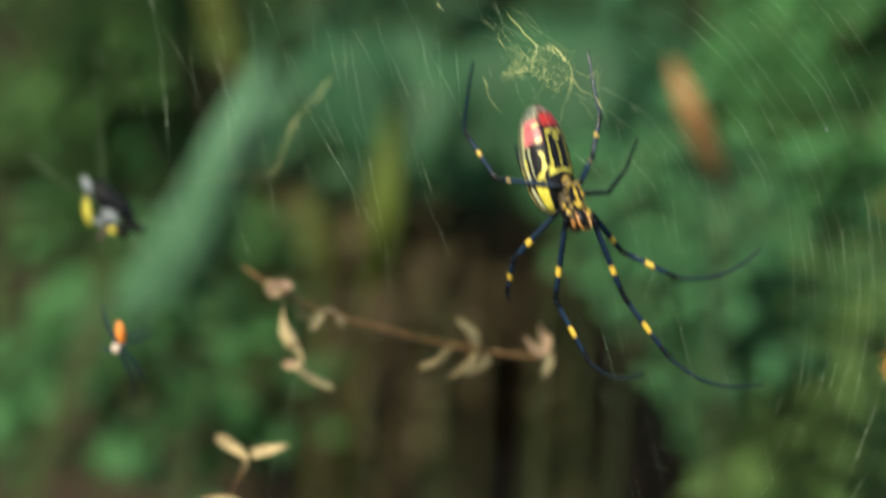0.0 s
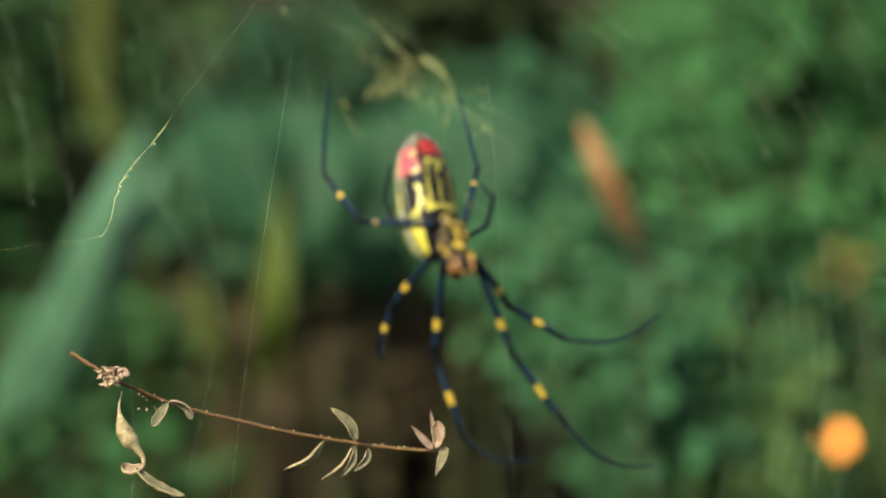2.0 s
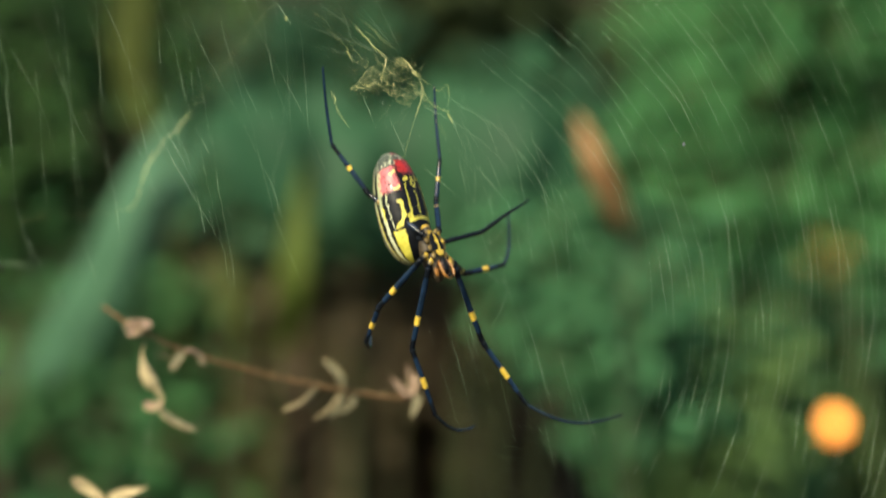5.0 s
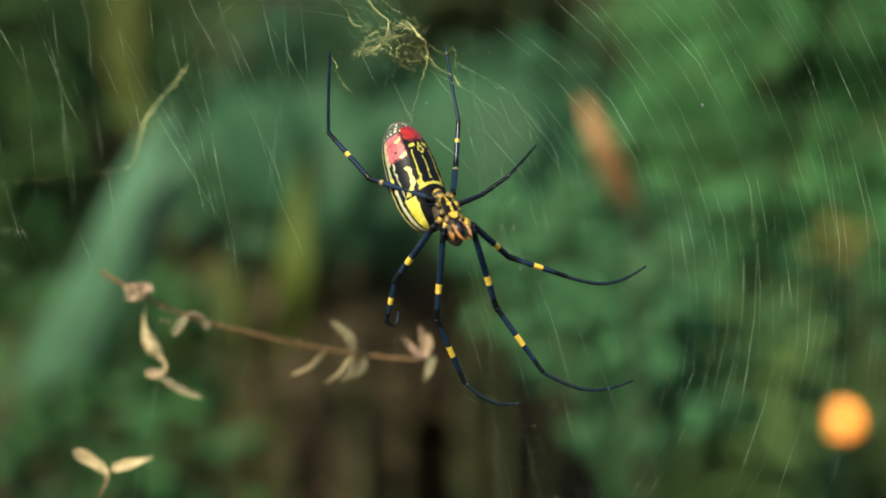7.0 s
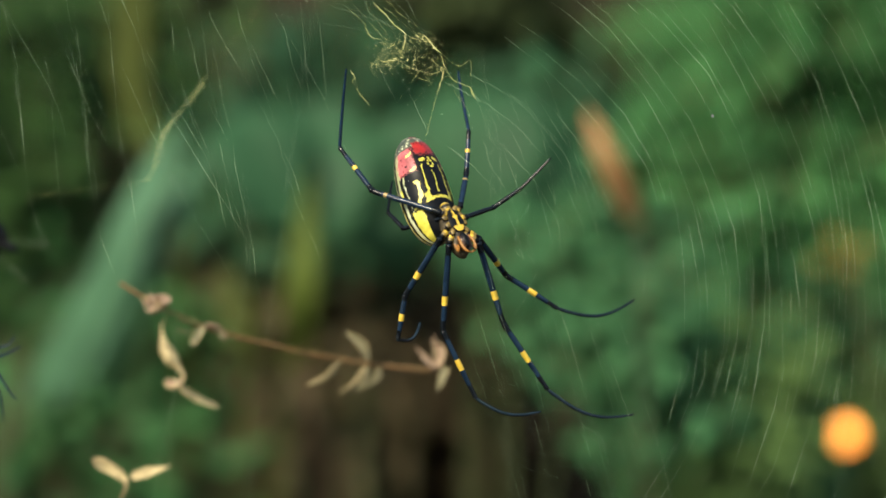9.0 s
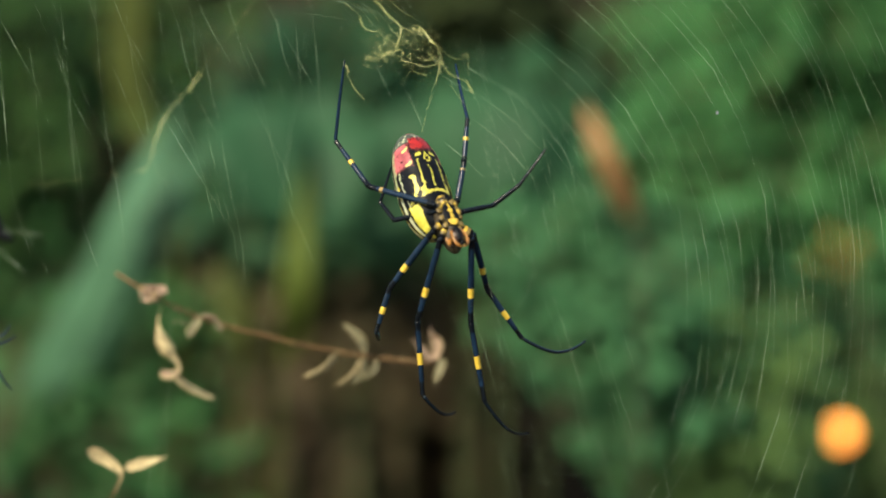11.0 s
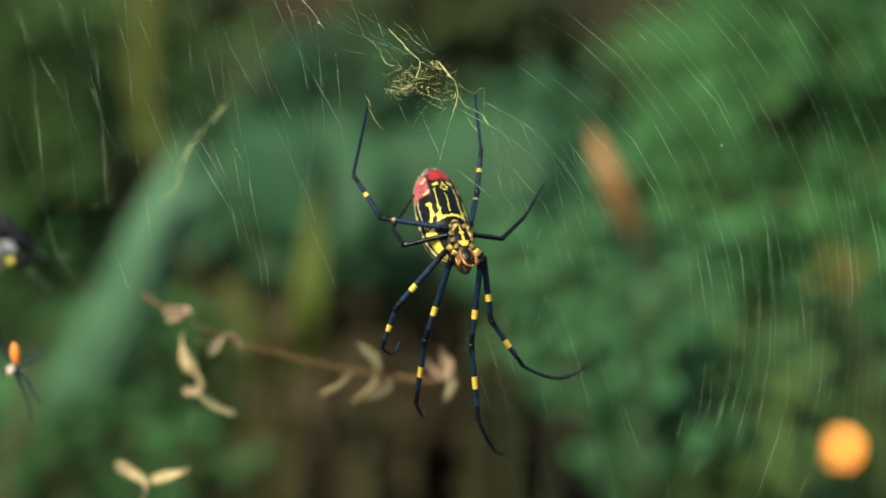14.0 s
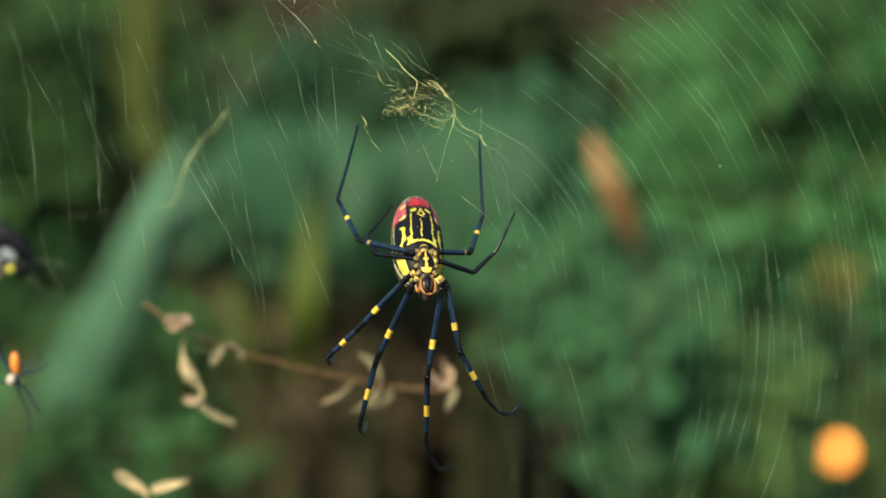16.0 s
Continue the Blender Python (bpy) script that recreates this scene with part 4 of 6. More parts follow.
# ---- wrapped prey and the small male spider at the web's edge ----
def build_edge():
    rng = random.Random(44)
    prey = thing("prey_remains", "dark bundle of insect remains with yellow fragments, hung in silk", "insect remains")
    c = Vector((-0.1068, 0.5850, 1.2038))
    for q, r, turn, mat in (((.0020, .001, .0020), (.0074, .0022, .0021), 43, M_BLACK), ((-.0046, 0, .0060), (.0011, .0010, .0024), -25, M_BONE), ((-.0012, -.001, .0026), (.0042, .0010, .0012), 58, M_BLACK),
                            ((-.0044, -.001, -.0002), (.0009, .0009, .0034), -8, M_LEMON), ((.0012, -.0016, -.0012), (.0022, .0010, .0013), 40, M_BONE), ((-.0013, -.0016, -.0027), (.0014, .0008, .0007), 30, M_BONE),
                            ((.0017, -.0014, -.0046), (.0009, .0008, .0009), 20, M_LEMON), ((.0072, .0004, -.0038), (.0026, .0010, .0010), 25, M_BLACK), ((.0040, 0, -.0046), (.0016, .0012, .0018), 0, M_BLACK),
                            ((-.0009, 0, -.0058), (.0008, .0010, .0021), 25, M_GREY), ((.0004, .001, -.0030), (.0040, .0016, .0012), 45, M_BLACK)):
        v, f = egg(c + Vector(q), r, (0, turn, 0), 8, 10, .14, rng)
        part("fragment", mesh_of("fragment", v, f, [mat], smooth=False), prey)
    for a, b in (((0, 0, 0), (.016, .001, -.0035)), ((0, 0, 0), (-.02, 0, .014)), ((0, 0, 0), (.012, 0, -.012)), ((0, 0, 0), (-.004, 0, .04))):
        strand(prey, [c + Vector(a).lerp(Vector(b), i / 6) + Vector((0, 0, -.0008 * math.sin(math.pi * i / 6))) for i in range(7)], .000025, M_SILK, "silk_strand")

    male = thing("small_spider", "small slender spider with an orange abdomen and thin dark legs", "spider")
    c = Vector((-0.0951, 0.5298, 1.1776))
    v, f = egg(c + Vector((.0003, 0, .0010)), (.0011, .0011, .0026), (0, -6, 0), 10, 12)
    part("abdomen", mesh_of("abdomen", v, f, [M_RUST_BODY]), male)
    v, f = egg(c + Vector((-.0006, 0, -.0026)), (.0010, .0009, .0013), (0, 20, 0), 8, 12)
    part("head", mesh_of("head", v, f, [M_HEAD]), male)
    for k, (knee, ankle, tip) in enumerate((((.0028, .001, -.0050), (.0050, .001, -.0086), (.0064, .002, -.0104)), ((.0012, .001, -.0058), (.0030, .0015, -.0094), (.0034, .003, -.0150)),
                                            ((-.0030, .001, .0030), (-.0034, 0, .0060), (-.0030, 0, .0072)), ((.0026, 0, -.0012), (.0050, .0005, -.0004), (.0074, .001, .0010)),
                                            ((-.0022, 0, -.0030), (-.0034, .0005, -.0026), (-.0046, .001, -.0016)), ((.0020, .001, .0004), (.0048, .001, .0012), (.0062, .001, .0032)))):
        line = smooth_line([c + Vector((0, 0, -.0022)), c + Vector(knee), c + Vector(ankle), c + Vector(tip)], 4)
        v, f = tube(line, [.00042 - .00028 * i / (len(line) - 1) for i in range(len(line))], 6)
        part("leg", mesh_of("leg", v, f, [M_LEG]), male)


build_edge()


# ---- the spider; its own space: z to the tail, -y is the belly ----
def abdomen_mark(a, s):
    """The marking on the abdomen: a degrees from the belly's middle, s from the waist (0) to the tail (1)."""
    s = (s - .10) / .90
    p = Vector((a * .11, s * 22, 0))
    if s > .80:
        row = round(s / .040)
        c = a - 7 * (row % 2)
        cell = round(c / 14)
        jit, slip = noise.noise(Vector((cell * 3.7, row * 5.3, 1.0))), noise.noise(Vector((cell * 2.9, row * 4.1, 7.0)))
        dot = math.hypot((c - cell * 14 - 9 * jit) / 5.0, (s - row * .040 - .022 * slip) / .0125) < .56 + 1.1 * slip - .5 * jit
    else:
        dot = False
    a, s = a + 3.2 * noise.noise(p), s + .010 * noise.noise(p + Vector((9, 4, 2)))
    b, wob = abs(a), .7 * math.sin(s * 31) + .6 * math.sin(s * 57 + a * .1)
    rough = noise.noise(p * 1.9 + Vector((3, 8, 5)))
    if s > 0.945 and b < 30:
        return 0 if s > .965 or rough > .2 else 4
    if s > .875 or (s > .80 + .0006 * (80 - b) and b > 32):
        return 5 if dot else 6
    if 0.70 + .03 * rough < s < 0.895 and b < 34 + 5 * rough - 30 * max(0, .77 - s) * 5:
        return 0 if rough > .46 else (7 if s < .73 + .03 * rough or b > 31 or (b < 5 + 5 * rough and s > .82) else 3)
    if abs(b - 47 - 8 * (s - .75)) < 9 and (abs(s - .745 + (b - 47) * .0016) < .013 or abs(s - .575 + (b - 47) * .0008) < .013 or math.hypot((b - 41) / 5, (s - .835) / .015) < 1):
        return 8
    if 0.55 + .02 * rough < s < 0.83 and 35 + 3 * rough < b < 92 + wob:
        return 1 if b > 84 and rough > -.1 else (0 if rough < -.42 else (7 if b < 38 + 5 * rough or s < .57 + .03 * rough else 4))
    if abs(s - .655 + .0012 * (b - 17)) < .017 and 11 < b < 25:
        return 2
    ring = math.hypot(a / 9.5, (s - .60) / .044)
    if .52 < ring < 1.0 and math.sin(6 * math.atan2(s - .60, a * .0046) + 1.5) > -.45:
        return 2
    if b < 2.4 and .64 < s < .675:
        return 2
    if abs(b - 25 - wob * .8 + 8 * (s - .4)) < 1.5 + 2.2 * max(0, .42 - s) * 3 + .9 * rough and .24 < s < .60:
        return 2
    if abs(a - wob + 2) < 1.2 + .7 * rough and .30 < s < .53:
        return 2
    if abs(s - .235 - .0007 * (30 - b) - .008 * rough) < .013 and b < 36 + wob:
        return 2
    if .22 < s < .31 and 26 < b < 34 + 4 * rough:
        return 2
    if b > 40:
        if s < .175 + .02 * rough and 49 < b < 80:
            return 2
        if s < .3 and 88 < b < 98:
            return 5
        if .20 < s < .46 and abs(b - 54 - 16 * math.sin(s * 13)) < 7 + 3 * math.sin(s * 40):
            return 2
        if b > 74 and math.sin(math.radians(b) * 16 + s * 1.5 + .6 * math.sin(s * 9)) > .2:
            return 1 if s > .45 else (5 if math.sin(b * .6) > 0 else 2)
    return 0


def build_abdomen(spider):
    rings, sides = 150, 168
    length, low = 0.0235, -0.0050
    prof = []
    for i in range(rings + 1):
        t = 0.004 + 0.992 * i / rings
        r = 0.0052 * (1 - abs(2 * t - 1) ** (2.6 if t < .5 else 2.9)) ** 0.5 * (1.04 - 0.10 * t - .16 * max(0, t - .5))
        prof.append((low + length * t, r, t))
    verts, faces, slots = [], [], []
    for z, r, t in prof:
        back = 0.0056 - 0.0018 * t
        for k in range(sides):
            w = 2 * math.pi * k / sides
            dent = 1 + .004 * math.sin(z * 1700) * math.sin(w * 2) + .002 * math.sin(w * 7 + z * 2100)
            verts.append((r * math.sin(w) * dent, back - r * 0.98 * math.cos(w) * dent, z))
    for i in range(rings):
        for k in range(sides):
            faces.append((i * sides + k, i * sides + (k + 1) % sides, (i + 1) * sides + (k + 1) % sides, (i + 1) * sides + k))
            a = 360 * (k + .5) / sides
            a = a - 360 if a > 180 else a
            slots.append(abdomen_mark(a, .5 * (prof[i][2] + prof[i + 1][2])))
    faces += [tuple(reversed(range(sides))), tuple(rings * sides + k for k in range(sides))]
    slots += [0, 0]
    me = mesh_of("abdomen", verts, faces, [M_BLACK, M_FLANK, M_LEMON, M_RED, M_ROSE, M_CREAM, M_TAIL, M_MAROON, M_SLASH], slots)
    body = part("abdomen", me, spider, "black abdomen with yellow lines, red patches and a dotted tail")
    THINGS["abdomen"] = body
    for x in (-.0006, .0006):
        v, f = egg((x, .0020, .0163), (.0005, .0005, .0008), (-20, 0, 0), 7, 10)
        part("spinneret", mesh_of("spinneret", v, f, [M_BLACK]), body)


def build_front(spider):
    rng = random.Random(8)
    first = set(bpy.data.objects)
    v, f = egg((0, .0014, -.0046), (.0027, .0023, .0050), (8, 0, 0), 18, 24, .01, rng)
    slots = [0] * len(f)
    part("carapace", mesh_of("carapace", v, f, [M_SHIELD], slots), spider, "dark brown head and chest shield")
    # breastplate with its yellow stripe
    v, f, slots = [], [], []
    rows, cols = 40, 32
    for i in range(rows + 1):
        t = i / rows
        half = .0019 * math.sin(math.pi * (0.08 + .90 * t ** .8)) ** .7
        for k in range(cols + 1):
            x = (2 * k / cols - 1) * half
            v.append((x, -.00125 + 110 * x * x - .0003 * math.sin(math.pi * t), -.0010 - .0046 * (1 - t)))
    for i in range(rows):
        for k in range(cols):
            f.append((i * (cols + 1) + k, i * (cols + 1) + k + 1, (i + 1) * (cols + 1) + k + 1, (i + 1) * (cols + 1) + k))
            x, t = abs(2 * (k + .5) / cols - 1), (i + .5) / rows
            mark = x < .11 + .09 * math.sin(t * 14) ** 2 or (t < .22 and x < .75) or (.55 < t < .66 and x < .4)
            slots.append(1 if mark else 0)
    plate = part("breastplate", mesh_of("breastplate", v, f, [M_BLACK, M_YELLOW], slots), spider, "black breastplate with a yellow stripe")
    solid = plate.modifiers.new("thickness", "SOLIDIFY")
    solid.thickness, solid.offset = .0006, -1
    # waist and the plate behind it
    v, f = egg((0, .0002, -.0003), (.0013, .0012, .0013), (0, 0, 0), 10, 16)
    slots = [(2, 0, 1, 0, 2, 0, 1, 0, 2, 2)[min(9, i // 16)] for i in range(len(f))]
    part("waist", mesh_of("waist", v, f, [M_COXA, M_YELLOW, M_BLACK], slots), spider)
    # jaws and mouth lobes
    for s in (-1, 1):
        v, f = egg((s * .00075, -.0003, -.0078), (.0008, .0011, .0015), (18, s * 8, 0), 12, 14)
        jaw = part("jaw", mesh_of("jaw", v, f, [M_JAW]), spider)
        v, f = tube([(s * .0008, -.0014, -.0098), (s * .0003, -.0018, -.0096), (s * .0001, -.0018, -.0090)], [.00028, .0002, .00008], 6)
        part("fang", mesh_of("fang", v, f, [M_BLACK]), jaw)
        v, f = tube(smooth_line([(s * .0014, -.0009, -.0066), (s * .0016, -.0012, -.0074), (s * .0017, -.0013, -.0084), (s * .0013, -.0013, -.0096), (s * .0001, -.0012, -.0101)], 5),
                    [.00018 + .00014 * math.sin(math.pi * i / 20) for i in range(21)], 8)
        part("mouth_lobe", mesh_of("mouth_lobe", v, f, [M_AMBER]), spider)
        v, f = tube(smooth_line([(s * .0016, .0002, -.0078), (s * .0022, .0000, -.0088), (s * .0026, -.0002, -.0084), (s * .0027, -.0004, -.0076)], 5),
                    [.00036 - .00014 * i / 15 for i in range(16)], 8)
        part("palp", mesh_of("palp", v, f, [M_AMBER], ), spider)
    for s in (-1, 1):
        for k, (x, z) in enumerate(((.0016, -.0010), (.0020, -.0024), (.0021, -.0039), (.0018, -.0053))):
            v, f = egg((s * x, -.0006, z), (.00095, .00050, .00056), (0, s * (-25 + 22 * k), 0), 8, 12, .06, rng)
            part("coxa", mesh_of("coxa", v, f, [M_COXA, M_BLACK, M_YELLOW], [1 if i // 12 in (0, 7) else (2 if i // 12 == 3 and i % 12 < 2 else (1 if i % 12 in (5, 6, 11) else 0)) for i in range(len(f))]), spider)
    v, f = egg((0, -.0009, -.0074), (.0010, .0008, .0015), (0, 0, 0), 10, 14)
    part("lip", mesh_of("lip", v, f, [M_BLACK]), spider)
    for ob in set(bpy.data.objects) - first:
        ob.data.transform(Matrix.Diagonal((.84, 1, 1.12, 1)))


LEGS = {
    "hind_left": ((-0.00195, -0.00074, -0.00141), 0.01500, 0.01243, 0.01574),
    "third_left": ((-0.00133, 0.00031, -0.00206), 0.00986, 0.00538, 0.00864),
    "second_left": ((-0.00346, 0.00103, -0.00579), 0.01458, 0.00892, 0.01283),
    "front_left": ((-0.00264, 0.00072, -0.00766), 0.01780, 0.01496, 0.01421),
    "hind_right": ((0.00273, -0.00036, -0.00094), 0.00833, 0.00889, 0.01513),
    "third_right": ((0.00283, -0.00084, -0.00346), 0.00811, 0.00636, 0.00866),
    "second_right": ((0.00385, 0.00029, -0.00782), 0.01309, 0.01254, 0.01882),
    "front_right": ((0.00283, -0.00047, -0.00908), 0.01756, 0.01598, 0.02061),
}


def segment(name, length, r0, r1, bands, bow=0.0, knob=0.0, base_band=0.0, skin=None, band_mat=None):
    """A leg segment along +z: radius r0 to r1, yellow bands (from, to), bowed to +x."""
    n, sides = 64, 14
    verts, faces, slots = [], [], []
    for i in range(n + 1):
        t = i / n
        r = r0 + (r1 - r0) * t + knob * math.exp(-((t - 1) / .05) ** 2) + .12 * r0 * math.sin(math.pi * t) + 1.2 * knob * math.exp(-(t / .05) ** 2)
        r *= 1 + .02 * math.sin(i * 1.9)
        if i in (0, n):
            r *= .55
        for k in range(sides):
            w = 2 * math.pi * k / sides
            verts.append((bow * length * math.sin(math.pi * t) + r * math.cos(w), r * math.sin(w), length * t))
    for i in range(n):
        t = (i + .5) / n
        for k in range(sides):
            faces.append((i * sides + k, i * sides + (k + 1) % sides, (i + 1) * sides + (k + 1) % sides, (i + 1) * sides + k))
            slots.append(1 if any(a < t < b for a, b in bands) or (t < base_band * (1 + .3 * math.sin(k)) and k in (7, 8, 9)) else (2 if name != "foot" and (t > (.88 if name == "leg" else .80) or t < .13) else 0))
    faces += [tuple(reversed(range(sides))), tuple(n * sides + k for k in range(sides))]
    slots += [0, 0]
    return mesh_of(name, verts, faces, [M_FOOT_SHEEN if name == "foot" and bow > .1 else (skin or M_LEG), band_mat or M_YELLOW, M_LEG_BLACK], slots)


def build_spider():
    spider = thing("spider", "large orb-weaver spider with a black, yellow and red body", "spider")
    THINGS["spider"] = spider
    build_abdomen(spider)
    build_front(spider)
    for key, (hip, l1, l2, l3) in LEGS.items():
        long_leg = "front" in key or "second" in key
        short = "third" in key
        k = .68 if short else (.83 if long_leg else .77)
        skin = M_LEG_BLACK if short else M_LEG
        thigh = part("leg", segment("leg", l1, .00070 * k, .00062 * k, [(.60, .71)] if long_leg else ([] if short else [(.78, .83)]), knob=.00010, base_band=.36 if key == "front_left" else 0, skin=skin, band_mat=M_YELLOW if long_leg else M_BAND_DULL),
                     spider, "glossy blue-black leg" + ("" if short else " with yellow bands"))
        shin = part("shin", segment("shin", l2, .00064 * k, .00050 * k, [] if short else ([(.42, .58)] if long_leg else [(.48, .56)]), knob=.00013, skin=skin), thigh)
        foot = part("foot", segment("foot", l3, .00045 * k, .00026 * k, [], .13 if long_leg else .02, skin=skin), thigh)
        coxa_line = [(hip[0] * .35, hip[1] * .3, -.003 + (hip[2] + .003) * .55), hip]
        v, f = tube([Vector(coxa_line[0]).lerp(Vector(hip), i / 5) for i in range(6)], [.0005 + .0002 * math.sin(math.pi * i / 5) for i in range(6)], 10)
        part("hip_joint", mesh_of("hip_joint", v, f, [M_COXA, M_BLACK, M_YELLOW], [(0, 1, 2, 0, 1)[i // 10] if i < 50 and (i * 7) % 10 < 8 else 1 for i in range(len(f))]), spider)
        THINGS[key] = (thigh, shin, foot, hip, l1, l2)


build_spider()


def hung(x, y, z, pitch, tilt, twist):
    """The spider's pose: head down, its tail swung back by pitch, leaning by tilt, turned about its length by twist."""
    return pose(x, y, z) @ pose(0, 0, 0, 0, tilt, 0) @ pose(0, 0, 0, -pitch, 0, 0) @ pose(0, 0, 0, 0, 0, twist)


def along(place, way, sag):
    """A pose at place with z along way and x as near as can be to sag."""
    z = Vector(way).normalized()
    x = (sag - z * sag.dot(z)).normalized()
    m = Matrix((x, z.cross(x), z)).transposed().to_4x4()
    m.translation = place
    return m


def leg_walk(key, rows):
    """Keys one leg: rows of seconds and the ways of thigh, shin and foot in the spider's space."""
    thigh, shin, foot, hip, l1, l2 = THINGS[key]
    sag = Vector((0, 0.3, -1)) if ("front" in key or "second" in key) else Vector((0, 1, -0.3))
    upper, lower, end = [], [], []
    for t, a, b, c in rows:
        m1 = along(Vector(hip), a, sag)
        knee = Vector(hip) + Vector(a).normalized() * l1
        ankle = knee + Vector(b).normalized() * l2
        upper.append((t, m1))
        lower.append((t, m1.inverted() @ along(knee, b, sag)))
        end.append((t, m1.inverted() @ along(ankle, c, sag)))
    walk(thigh, upper)
    walk(shin, lower)
    walk(foot, end)



def motions():
    """The spider swings with its web and moves its legs; web and tangle sway."""
    spider = THINGS["spider"]
    walk(spider, [
        (0, hung(0.00215, 0.488, 1.21477, 17.2, -19, 37)),
        (0.5, hung(0.00183, 0.496, 1.21471, 21.5, -19.5, 41)),
        (1, hung(0.00256, 0.496, 1.2154, 23.3, -18.2, 43)),
        (1.5, hung(0.00143, 0.496, 1.2158, 23.9, -19.1, 39)),
        (2, hung(0.0014, 0.496, 1.2168, 25.5, -15.4, 35.5)),
        (2.5, hung(0.00368, 0.488, 1.2189, 24.2, -12.6, 32)),
        (3, hung(0.00357, 0.488, 1.21692, 19.5, -14.3, 27)),
        (3.5, hung(0.00367, 0.488, 1.21545, 16, -17.7, 31)),
        (4, hung(0.0036, 0.488, 1.21398, 16.1, -22.7, 35)),
        (4.5, hung(0.00335, 0.488, 1.21202, 16.6, -20.8, 39)),
        (5, hung(0.00376, 0.488, 1.21095, 15.3, -23.2, 45)),
        (5.2, hung(0.00306, 0.488, 1.21037, 17.6, -28.9, 45)),
        (7.5, hung(0.00365, 0.488, 1.20627, 21.2, -27.4, 36)),
        (8, hung(0.00167, 0.488, 1.20624, 20.4, -26.9, 35.3)),
        (8.5, hung(0.0023, 0.488, 1.20768, 19.1, -25.7, 34.7)),
        (9, hung(0.00209, 0.488, 1.20627, 23.2, -26, 34)),
        (11.5, hung(0.00159, 0.473, 1.2056, 30, -19.7, 29)),
        (12, hung(0.00165, 0.47, 1.20643, 33.5, -19.4, 27.5)),
        (12.5, hung(0.00238, 0.47, 1.20683, 34.1, -18.8, 26)),
        (13, hung(0.00231, 0.47, 1.20705, 33.7, -19, 26)),
        (13.5, hung(0.00208, 0.47, 1.20682, 33.7, -19, 26)),
        (14, hung(0.00185, 0.47, 1.20653, 34.8, -17.3, 24)),
        (14.5, hung(-0.00041, 0.47, 1.20577, 35.9, -15.5, 22)),
        (15, hung(-0.00143, 0.47, 1.20614, 36.2, -17.9, 23)),
        (15.5, hung(-0.00378, 0.47, 1.20421, 35.3, -9, 14)),
        (16, hung(-0.00514, 0.47, 1.20389, 33, -5.4, 9)),
    ])
    walk(THINGS["abdomen"], [
        (0, pose(0, 0, 0, 0, 3, 3)),
        (0.5, pose(0, 0, 0, 0, 2, 3)),
        (1, pose(0, 0, 0, 0, 0, 2)),
        (1.5, pose(0, 0, 0, 0, 1, 2)),
        (2, pose(0, 0, 0, 2, 3, 3)),
        (2.5, pose(0, 0, 0, 5, 4, 4)),
        (3, pose(0, 0, 0, 8, 3, 5)),
        (3.5, pose(0, 0, 0, 2, 3, 6)),
        (4, pose(0, 0, 0, 2, 5, 7)),
        (4.5, pose(0, 0, 0, 1, 5, 7)),
        (5, pose(0, 0, 0, 2, 4, 7)),
        (5.2, pose(0, 0, 0, 2, 4, 7)),
        (7.3, pose(0, 0, 0, 2, 5, 7)),
        (7.5, pose(0, 0, 0, 2, 5, 7)),
        (8, pose(0, 0, 0, 2, 5, 7)),
        (8.5, pose(0, 0, 0, 2, 6, 7)),
        (9, pose(0, 0, 0, 2, 6, 7)),
        (9.2, pose(0, 0, 0, 2, 5, 7)),
        (11.3, pose(0, 0, 0, -3, 2, 4)),
        (12.5, pose(0, 0, 0, -4, 1, 3)),
        (13.5, pose(0, 0, 0, -4, 1, 3)),
        (14.5, pose(0, 0, 0, -5, 2, 3)),
        (15, pose(0, 0, 0, -5, 2, 4)),
        (15.5, pose(0, 0, 0, -9, 2, 5)),
        (16, pose(0, 0, 0, -13, 3, 6)),
    ])
